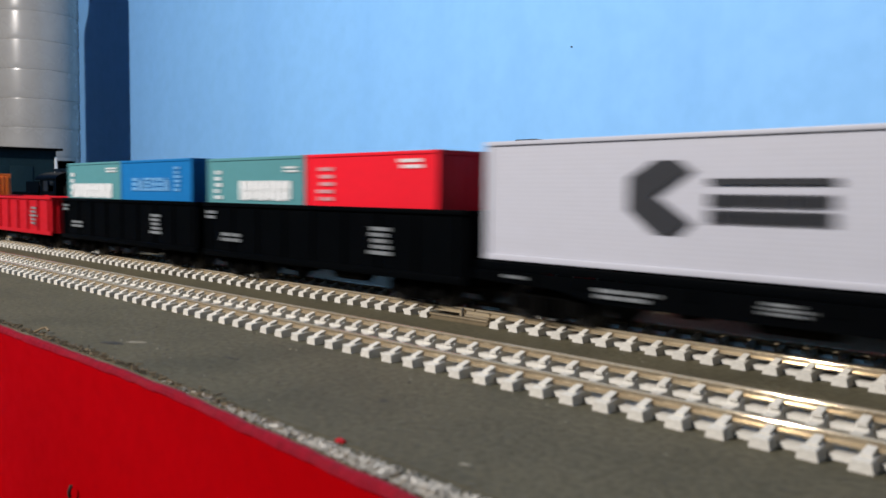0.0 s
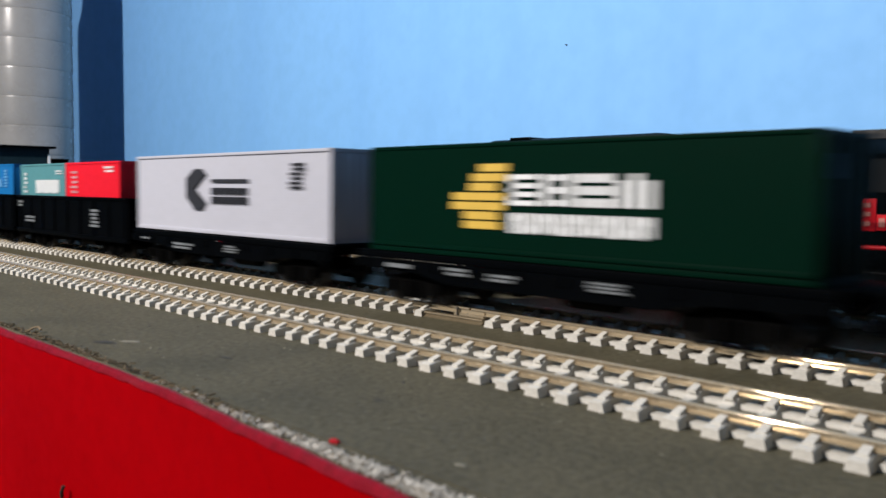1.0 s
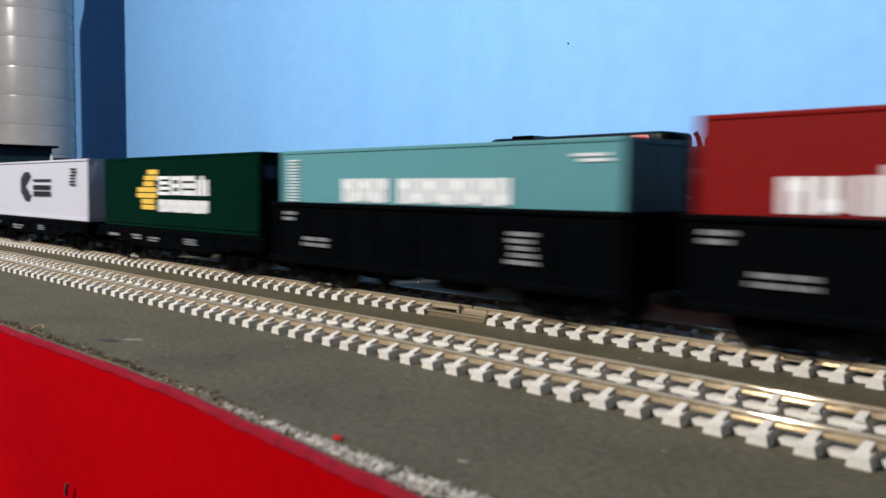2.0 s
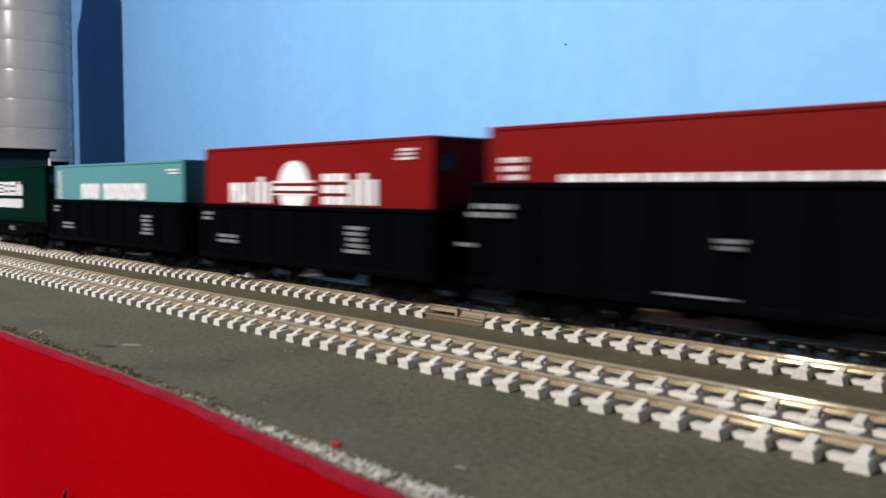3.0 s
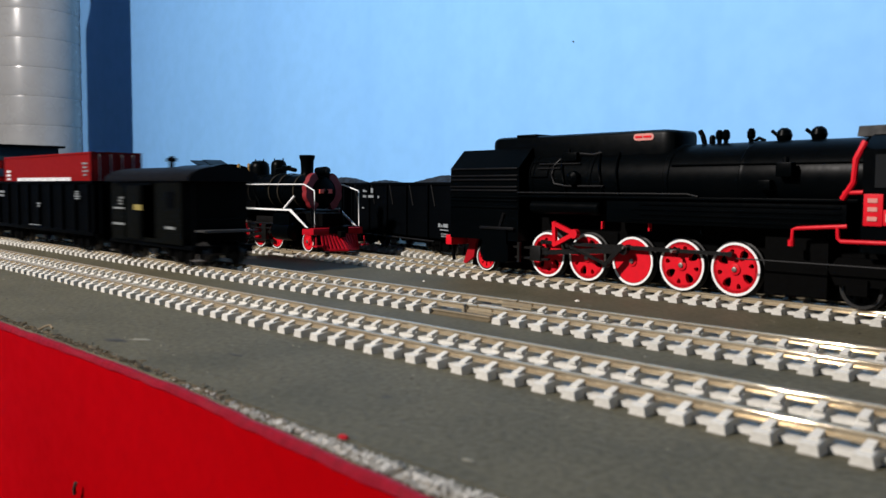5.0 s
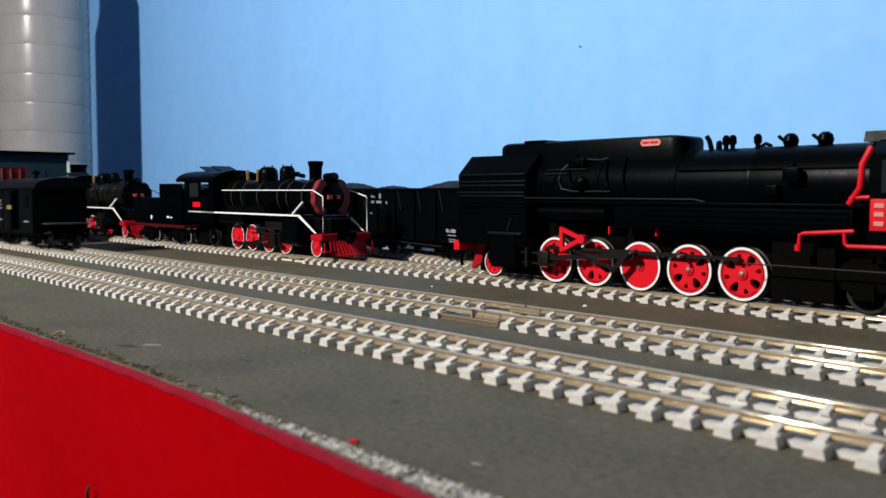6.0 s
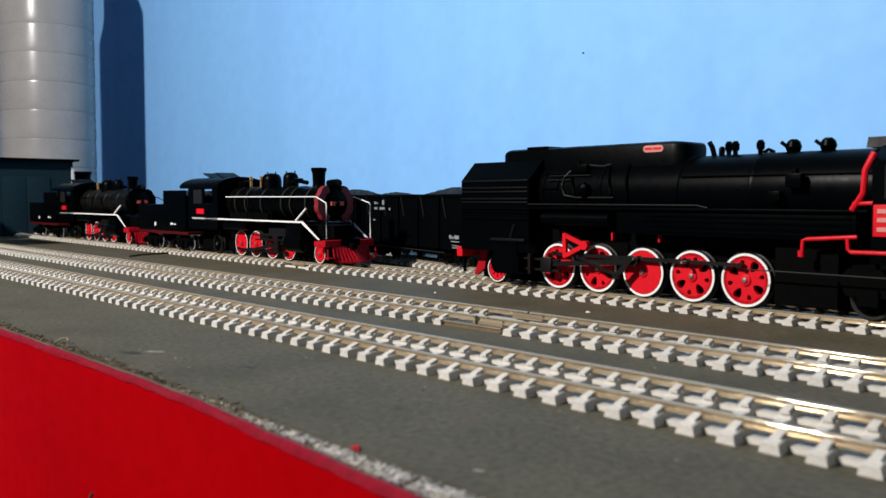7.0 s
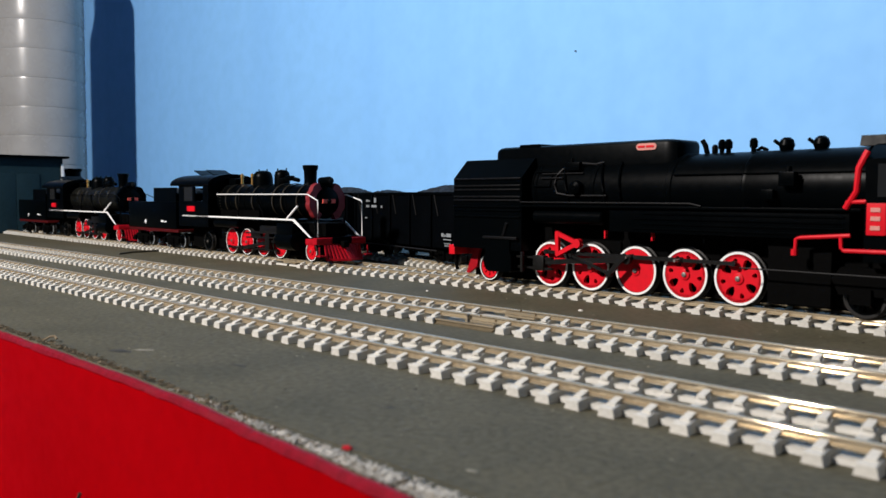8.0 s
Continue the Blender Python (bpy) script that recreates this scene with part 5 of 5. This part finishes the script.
# ---- coal wagons on the siding ----
D_SLOPE = -0.24
D_TURN = math.degrees(math.atan(D_SLOPE))
D_MID = 0.304 + 0.24 * -0.33 + 0.0134 / math.cos(math.atan(0.24)) + 0.001


def coal_wagon():
    w = thing("coal_wagon", "black coal wagon heaped with coal, standing on the siding", "freight wagon", group="coal wagons on the siding")
    half, wid, bot, top = 0.0640, 0.0160, 0.0120, 0.0404
    bm = B()
    for s in (-1, 1):
        box(bm, -half, half, min(s * wid, s * (wid - 0.0008)), max(s * wid, s * (wid - 0.0008)), bot, top)
        box(bm, min(s * half, s * (half - 0.0008)), max(s * half, s * (half - 0.0008)), -wid + 0.0008, wid - 0.0008, bot, top)
    part("wall", bm, BLACK, w)
    part("floor_plate", box(B(), -half + 0.0008, half - 0.0008, -wid + 0.0008, wid - 0.0008, bot, bot + 0.0012), FRAME, w)
    for s in (-1, 1):
        for i in range(6):
            x = -half + 0.003 + (2 * half - 0.006) * i / 5
            part("post", box(B(), x - 0.0008, x + 0.0008, min(s * wid, s * (wid + 0.0010)), max(s * wid, s * (wid + 0.0010)), bot, top - 0.001), BLACK, w)
        for i in range(5):
            x = -half + 0.003 + (2 * half - 0.006) * (i + 0.3) / 5 - 0.004
            y = s * (wid + 0.0003)
            part("brace", pipe(B(), [(x, y, top - 0.0010), (x + 0.0042, y, top - 0.0120)], 0.0004, 6), ROOFGREY, w)
        part("rim", box(B(), -half - 0.0004, half + 0.0004, min(s * (wid - 0.001), s * (wid + 0.0008)), max(s * (wid - 0.001), s * (wid + 0.0008)), top - 0.0012, top + 0.0002, 0.0002), BLACK, w)
        part("step_rail", pipe(B(), [(-half * 0.7, s * (wid + 0.0012), 0.0105), (half * 0.7, s * (wid + 0.0012), 0.0105)], 0.0004, 6), FRAMELIGHT, w)
    bm = bmesh.new()
    bmesh.ops.create_grid(bm, x_segments=90, y_segments=26, size=1)
    rr = random.Random(9)
    for v in bm.verts:
        u, q = v.co.x, v.co.y
        heap = (math.exp(-((u - 0.45) / 0.42) ** 2) + 0.6 * math.exp(-((u + 0.75) / 0.25) ** 2)) * (1 - q * q)
        v.co = (u * (half - 0.0009), q * (wid - 0.0009), top - 0.0020 + 0.0058 * heap + rr.uniform(-0.0006, 0.0006))
    part("coal_load", bm, COAL, w, "heaped black coal")
    brake_gear(w, half)
    for bx in (-half * 0.66, half * 0.66):
        bogie(w, bx, roll=False)
    couplers(w, half)
    marks(w, "lettering", [(-43.5, -41.0, 35.0, 36.4), (-40.2, -38.6, 35.0, 36.0), (-32.4, -29.6, 34.6, 37.4), (-43.5, -41.6, 31.8, 33.2), (-41.0, -39.4, 31.8, 33.2), (-36.0, -29.0, 31.8, 33.2), (-23.0, -21.2, 31.6, 33.0)], -wid - 0.0011, FADED, "small white painted lettering")
    marks(w, "lettering", [(49.2, 51.6, 18.0, 19.8), (52.2, 53.6, 18.0, 19.2), (54.4, 59.0, 18.0, 19.8), (51.0, 59.4, 16.4, 16.9)] + rows_of(52, 59, 13.2, 15.4, 2, seed=8), -wid - 0.0011, FADED, "small white painted lettering")
    marks(w, "lettering", [(-45, -42.4, 25.2, 26.0)], -wid - 0.0011, FADED, "small white painted lettering")
    return w


FRAMELIGHT = mat("worn_dark_steel", (0.010, 0.010, 0.011), 0.5, metal=0.1, gloss=0.15, grain=0.3, size=500)
wagon = coal_wagon()
wagon.matrix_basis = pose(-0.3720, D_MID + D_SLOPE * -0.3720, 0, 0, 0, D_TURN)
for k in (1, 2):
    x = -0.3720 - k * 0.1350
    copy_thing(wagon, pose(x, D_MID + D_SLOPE * x, 0, 0, 0, D_TURN))

# ---- the rest of the room's back: silo, shed ----
def ribbed_silo():
    s = thing("silo", "tall grey ribbed plastic cylinder with a rounded shoulder", "silo", pose(-1.4112, 0.4582, 0))
    r = 0.0675
    prof = [(0.0, r - 0.0006), (0.384, r - 0.0006), (0.390, r * 0.95), (0.408, r * 0.80), (0.421, r * 0.76), (0.58, r * 0.76)]
    part("body", lathe(B(), prof, "z", n=72), SILO, s)
    n = 72
    for i in range(-2, 6):
        z = 0.1255 + i * 0.0419
        loops = []
        for dz, q in ((0.0006, r - 0.0008), (0.0010, r - 0.0001), (0.0035, r + 0.00015), (0.009, r + 0.0003), (0.018, r + 0.0002), (0.034, r), (0.0405, r - 0.0002), (0.0409, r - 0.0008)):
            loops.append([(q * math.cos(2 * math.pi * k / n), q * math.sin(2 * math.pi * k / n), z + dz) for k in range(n)])
        part("segment", ring_path(B(), loops, False), SILO, s, "slightly bulged grey segment")


ribbed_silo()


def engine_shed():
    s = thing("engine_shed", "dark navy engine shed with a flat overhanging roof", "shed")
    x1, x0, ya, yb, h = -0.945, -1.24, 0.236, 0.330, 0.0765
    bm = B()
    box(bm, x0, x1, yb - 0.002, yb, 0.0, h)
    box(bm, x0, x1, ya, ya + 0.002, 0.0, h)
    box(bm, x0, x0 + 0.002, ya + 0.002, yb - 0.002, 0.0, h)
    part("wall", bm, SHED, s)
    part("front_wall", box(B(), x1 - 0.002, x1, ya + 0.002, yb - 0.002, 0.0, h), SHED, s)
    for k in range(2):
        part("door_leaf", box(B(), x1, x1 + 0.0008, 0.2610 + k * 0.0230, 0.2835 + k * 0.0230, 0.0005, 0.0600, 0.0002), SHED, s)
    part("roof", box(B(), x0 - 0.004, x1 + 0.006, ya - 0.006, yb + 0.005, h, h + 0.0022, 0.0004), BLACK, s, "thin black flat roof")
    part("corner_strip", box(B(), x1, x1 + 0.0012, yb - 0.0018, yb + 0.0006, 0.052, h - 0.006), MARK, s, "white corner strip")


engine_shed()

st = thing("smoke_stack", "black flared smoke stack standing beside the shed", "smoke stack", pose(-0.978, 0.352, 0))
part("pipe", lathe(B(), [(0.0, 0.0085), (0.0500, 0.0080), (0.0640, 0.0084), (0.0655, 0.0096), (0.0672, 0.0096), (0.0673, 0.0080)], "z", n=24), LOCO, st)
part("base", box(B(), -0.0130, 0.0130, -0.0130, 0.0130, 0.0, 0.0480, 0.002), LOCO, st)

# ---- wear along the board's front edge and litter on it ----
def torn_edge():
    rnd = random.Random(11)
    for name, x0, x1, n, material, label in (("torn_fibre_white", -0.165, -0.045, 5200, FIBRE, "frayed pale fibres of the torn board edge"),
                                              ("torn_fibre_brown", -0.34, -0.07, 900, BROWNFIBRE, "small brown crumbs along the board edge")):
        bm = B()
        for _ in range(n):
            x = rnd.uniform(x0, x1)
            e = edge_y(x)
            if name == "torn_fibre_white":
                band = float(np.interp(x, (-0.165, -0.14, -0.12, -0.10, -0.08, -0.05), (0.0005, 0.0011, 0.0019, 0.0029, 0.0041, 0.0046)))
                if rnd.random() > min(1.0, 0.05 + max(0.0, x + 0.140) / 0.05) * (0.55 + 0.45 * math.sin(x * 900) * math.sin(x * 370)):
                    continue
                y = e + band * rnd.uniform(-0.05, 0.75) if rnd.random() < 0.8 else e + band * rnd.uniform(0.5, 1.1)
            else:
                y = e + 0.0003 + abs(rnd.gauss(0, 0.0011))
            c = Vector((x, y, 0.0))
            a, l, w, h = rnd.gauss(math.pi / 2, 0.6), rnd.uniform(0.00015, 0.0008), rnd.uniform(0.00003, 0.00008), rnd.uniform(0.0001, 0.0005)
            d, e = Vector((math.cos(a), math.sin(a), 0)) * l, Vector((-math.sin(a), math.cos(a), 0)) * w
            lift = Vector((0, 0, h * rnd.random() * 0.6))
            low = [bm.verts.new(c + p) for p in (-d - e, d - e + lift, d + e + lift, -d + e)]
            up = [bm.verts.new(v.co + Vector((rnd.uniform(-0.0001, 0.0001), rnd.uniform(-0.0001, 0.0001), 0.0001 + h * 0.4))) for v in low]
            bm.faces.new(up)
            for i in range(4):
                bm.faces.new((low[i], low[(i + 1) % 4], up[(i + 1) % 4], up[i]))
        ob = part(name, bm, material)
        tagged(ob, label, "edge litter", kind="stuff")


BROWNFIBRE = mat("brown_edge_crumbs", (0.20, 0.15, 0.09), 0.9, grain=0.4, size=900)
STAIN = mat("dark_board_stain", (0.018, 0.016, 0.011), 0.7, grain=0.4, size=500)
PALESCUFF = mat("pale_board_scuff", (0.19, 0.175, 0.13), 0.7, grain=0.4, size=500)
torn_edge()


def board_grit():
    """Fine grit and flakes of paint strewn over the board, pale and dark."""
    rnd = random.Random(29)
    for name, n, material, label in (("pale_grit", 420, PALESCUFF, "pale specks of grit strewn over the board"), ("dark_grit", 420, STAIN, "dark specks of dirt strewn over the board")):
        bm = B()
        for _ in range(n):
            x, y = rnd.uniform(-0.62, 0.0), rnd.uniform(0.084, 0.30)
            r, h, a0 = rnd.uniform(0.00012, 0.00055), rnd.uniform(0.00008, 0.0003), rnd.uniform(0, 6)
            low = [bm.verts.new((x + r * rnd.uniform(0.6, 1.3) * math.cos(a0 + k * 1.257), y + r * rnd.uniform(0.5, 1.1) * math.sin(a0 + k * 1.257), 0.00003)) for k in range(5)]
            top = bm.verts.new((x, y, h))
            for k in range(5):
                bm.faces.new((low[k], low[(k + 1) % 5], top))
        tagged(part(name, bm, material), label, "grit", kind="stuff")


board_grit()


def blot(name, label, category, x, y, rx, ry, height, material, seed, turn=0.0):
    """A low uneven lump or smear lying on the board."""
    rnd = random.Random(seed)
    n = 18
    ks = [rnd.uniform(0.65, 1.15) for _ in range(n)]
    rings = []
    for q, z in ((1.0, 0.00005), (0.75, height * 0.7), (0.35, height)):
        loop = []
        for i in range(n):
            a = 2 * math.pi * i / n
            u, v = rx * ks[i] * q * math.cos(a), ry * ks[i] * q * math.sin(a)
            loop.append((x + u * math.cos(turn) - v * math.sin(turn), y + u * math.sin(turn) + v * math.cos(turn), z))
        rings.append(loop)
    tagged(part(name, ring_path(B(), rings), material), label, category)


blot("paint_blob", "small blob of red paint on the board edge", "paint blob", -0.1071, 0.0788, 0.0010, 0.0008, 0.0006, FRONTRED, 1)
blot("dark_scuff", "dark smeared scuff on the board", "scuff", -0.2125, 0.0869, 0.0034, 0.0017, 0.0003, STAIN, 2, 0.5)
blot("pale_scuff", "pale smeared scuff on the board", "scuff", -0.2096, 0.0924, 0.0030, 0.0014, 0.00015, PALESCUFF, 3, 0.6)
blot("pale_scuff", "pale smeared scuff on the board", "scuff", -0.0868, 0.0853, 0.0011, 0.0007, 0.00015, PALESCUFF, 4, 0.5)
blot("dark_scuff", "dark smeared scuff on the board", "scuff", -0.1763, 0.0995, 0.0026, 0.0007, 0.0002, STAIN, 5, 0.1)
blot("dark_scuff", "small round dark stain on the board", "scuff", -0.1230, 0.1000, 0.0010, 0.0009, 0.0001, STAIN, 8, 0.1)
tagged(part("shaving", pipe(B(), [(-0.2395, 0.0784, 0.0004), (-0.2385, 0.0794, 0.0012), (-0.2372, 0.0802, 0.0015), (-0.2358, 0.0803, 0.0009)], 0.0003, 6), BROWNFIBRE), "thin curled pale shaving on the board edge", "shaving")
tagged(part("paint_chip", pipe(B(), [(-0.2040, 0.0735, -0.0330), (-0.2032, 0.0731, -0.0315), (-0.2027, 0.0734, -0.0300)], 0.0004, 6), STAIN), "small dark chip curling off the red fascia paint", "paint chip")
blot("crumb", "pale crumb lying between the tracks", "crumb", -0.1850, 0.2330, 0.0009, 0.0007, 0.0006, FIBRE, 6)
blot("crumb", "pale crumb lying between the tracks", "crumb", -0.2650, 0.2350, 0.0008, 0.0006, 0.0005, FIBRE, 7)
tagged(part("wire", pipe(B(), [(-0.5600, 0.2300, 0.0006), (-0.5680, 0.2420, 0.0008), (-0.5730, 0.2530, 0.0007), (-0.5760, 0.2640, 0.0006)], 0.0006, 8), DARKSHEET), "thin dark wire lying on the board", "wire")
# ---- the wall's small mark ----
tagged(part("wall_mark", lathe(B(), [(WALL_Y - 0.0003, 0.0003), (WALL_Y + 0.0019, 0.0008)], "y", (-0.5060, 0, 0.1690), 10), DARKSHEET), "tiny dark chip on the blue wall", "wall mark", kind="structure")

# ---- tracks, sleeper by sleeper ----
PITCH, OVER, GAUGE = 0.0073, 0.0048, 0.0172
HALF_S = GAUGE / 2 + OVER


def sleeper_mesh(k):
    """A concrete sleeper: trapezoid section, high at the rail seats, low in the middle, with clips."""
    r = random.Random(k)
    rings = []
    half = ((0.0022, 0.0007, 0.0012), (0.0052, 0.0009, 0.0013), (0.0066, 0.0021, 0.0014), (0.0108, 0.0021, 0.0014), (HALF_S - 0.0003, 0.00178, 0.00152), (HALF_S, 0.0016, 0.00152))
    for y, top, w in [(-y, t, w) for y, t, w in half[::-1]] + list(half):
        w += r.uniform(-0.00006, 0.00006)
        rings.append([(-w - 0.0002, y, 0.0), (w + 0.0002, y, 0.0), (w - 0.00012, y, top - 0.0002), (w - 0.00032, y, top), (-w + 0.00032, y, top), (-w + 0.00012, y, top - 0.0002)])
    bm = ring_path(B(), rings)
    for s in (-1, 1):
        for d in (-0.0019, 0.0019):
            y, k = s * GAUGE / 2 + d, 1 if d > 0 else -1
            ring_path(bm, [[(-0.0008, y - k * 0.0011, 0.0018), (0.0008, y - k * 0.0011, 0.0018), (0.0007, y - k * 0.0011, 0.0031), (-0.0007, y - k * 0.0011, 0.0031)],
                           [(-0.0010, y + k * 0.0013, 0.0017), (0.0010, y + k * 0.0013, 0.0017), (0.0008, y + k * 0.0013, 0.0023), (-0.0008, y + k * 0.0013, 0.0023)]])
    return mesh_of("sleeper", bm, CONCRETE, 25)


SLEEPERS = [sleeper_mesh(k) for k in range(4)]
HEAD = [(0.00068 * math.cos(radians(a)), 0.00341 + 0.00045 * math.sin(radians(a))) for a in range(0, 181, 15)]
RAIL_PROF = [(-0.0011, 0.0022), (0.0011, 0.0022), (0.0011, 0.00245), (0.00035, 0.00265), (0.00035, 0.00325)] + HEAD + [(-0.00035, 0.00325), (-0.00035, 0.00265), (-0.0011, 0.00245)]


def track(label, x0, x1, phase, mid_y, slope, skip=(), split=None, x_parts=-1.75):
    """Sleepers at the pitch from x0 to x1 and two rails; skip: stretches with none; split: x of a rail joint."""
    t = thing("track", label, "model track", kind="structure")
    turn = math.degrees(math.atan(slope))
    i, joined = 0, B()
    n0 = math.ceil((x0 - phase) / PITCH)
    n1 = math.floor((x1 - phase) / PITCH)
    rnd = random.Random(int(mid_y * 1000))
    for n in range(n0, n1 + 1):
        x = phase + n * PITCH
        if any(a < x < b for a, b in skip):
            continue
        m = pose(x, mid_y + slope * x, 0, 0, 0, turn + rnd.uniform(-0.8, 0.8)) @ Matrix.Translation((rnd.uniform(-0.0001, 0.0001), rnd.uniform(-0.00012, 0.00012), 0))
        if x < x_parts:
            box(joined, x - 0.0018, x + 0.0018, mid_y + slope * x - HALF_S, mid_y + slope * x + HALF_S, 0, 0.002)
            continue
        s = new("sleeper", SLEEPERS[n % 4])
        s.parent = t
        s.matrix_basis = m
    if joined.verts:
        tagged(part("far_sleepers", joined, CONCRETE, t), kind="stuff")
    else:
        joined.free()
    cuts = [x0 - 0.003] + ([split] if split else []) + [x1 + 0.003]
    for a, b in zip(cuts, cuts[1:]):
        for s in (-1, 1):
            y = s * GAUGE / 2
            bm = ring_path(B(), [[(x, mid_y + slope * x + y + py, pz) for py, pz in RAIL_PROF] for x in (a + 0.0004, b - 0.0004)])
            part("rail", bm, RAIL, t, "worn brassy steel rail")
            bm = ring_path(B(), [[(x, mid_y + slope * x + y + py, pz) for py, pz in ((-0.0019, 0.0001), (0.0019, 0.0001), (0.0018, 0.0010), (-0.0018, 0.0010))] for x in (a + 0.0012, b - 0.0012)])
            part("rail_bed", bm, CONCRETE, t, "pale web strip between the sleepers")
    if split:
        for s in (-1, 1):
            y = mid_y + slope * split + s * GAUGE / 2
            bm = box(B(), split - 0.006, split + 0.006, y - 0.0013, y + 0.0013, 0.0014, 0.0021, 0.0002)
            for d in (-1, 1):
                box(bm, split - 0.006, split + 0.006, y + d * 0.0007 - 0.0002, y + d * 0.0007 + 0.0002, 0.0021, 0.0032)
            part("rail_joiner", bm, RAIL, t, "small folded rail joiner")
    return t


track("front track with pale concrete sleepers and brassy rails", -2.5, 0.20, -0.10717, 0.1234 + HALF_S, 0.0)
track("middle track with pale concrete sleepers and a rail joint", -2.55, 0.20, -0.16857, 0.1763 + HALF_S, 0.0, skip=((-0.1905, -0.1705),), split=-0.1800)
track("rear track with pale concrete sleepers under the locomotives", -1.20, 0.20, -0.22047, c_y(0), C_SLOPE, skip=((-0.4205, -0.4010),), split=-0.411)
track("siding with grey concrete sleepers leading away behind the locomotives", -0.95, -0.262, -0.3200, D_MID, D_SLOPE)


# loose rail ends at the joint of the middle track
y = 0.1763 + HALF_S - GAUGE / 2
stub = thing("stub_rail", "short loose stub rail lying beside the rail joint", "rail piece")
part("rail", ring_path(B(), [[(x, y - 0.0030 + 0.02 * (x + 0.19) + py, pz - 0.0022) for py, pz in RAIL_PROF] for x in (-0.2010, -0.1725)]), DULLRAIL, stub)
pin = thing("track_pin", "tiny dark pin standing at the rail joint", "pin")
part("shaft", lathe(B(), [(0.0, 0.0003), (0.0032, 0.0003), (0.0033, 0.0006), (0.0038, 0.0005)], "z", (-0.1842, y - 0.0016, 0), 8), DARKSHEET, pin)
# ---- movement ----
TRAVEL = ((0.0, 0.0080), (0.5, -0.0998), (1.0, -0.2110), (1.5, -0.3160), (2.0, -0.4220), (2.65, -0.5665), (3.3, -0.7115), (3.5, -0.7540), (4.0, -0.8560), (4.5, -0.9680),
          (4.7, -1.0120), (5.25, -1.1280), (5.8, -1.2416), (6.1, -1.3030), (6.6, -1.4050), (7.3, -1.5450), (8.0, -1.6850))


def travelled(t):
    for (t0, d0), (t1, d1) in zip(TRAVEL, TRAVEL[1:]):
        if t <= t1:
            return d0 + (d1 - d0) * (t - t0) / (t1 - t0)
    return TRAVEL[-1][1]


def motions():
    for ob, x, y, z in MOVING:
        walk(ob, [(t, pose(x + d, y, z)) for t, d in TRAVEL])
    # each wheelset turns with the way its wagon goes
    steps = [i / 30 for i in range(241)]
    for ob, x in ROLLING:
        walk(ob, [(t, pose(x, 0, RAIL_Z + ROLL_R, 0, math.degrees(travelled(t) / ROLL_R), 0)) for t in steps])


motions()
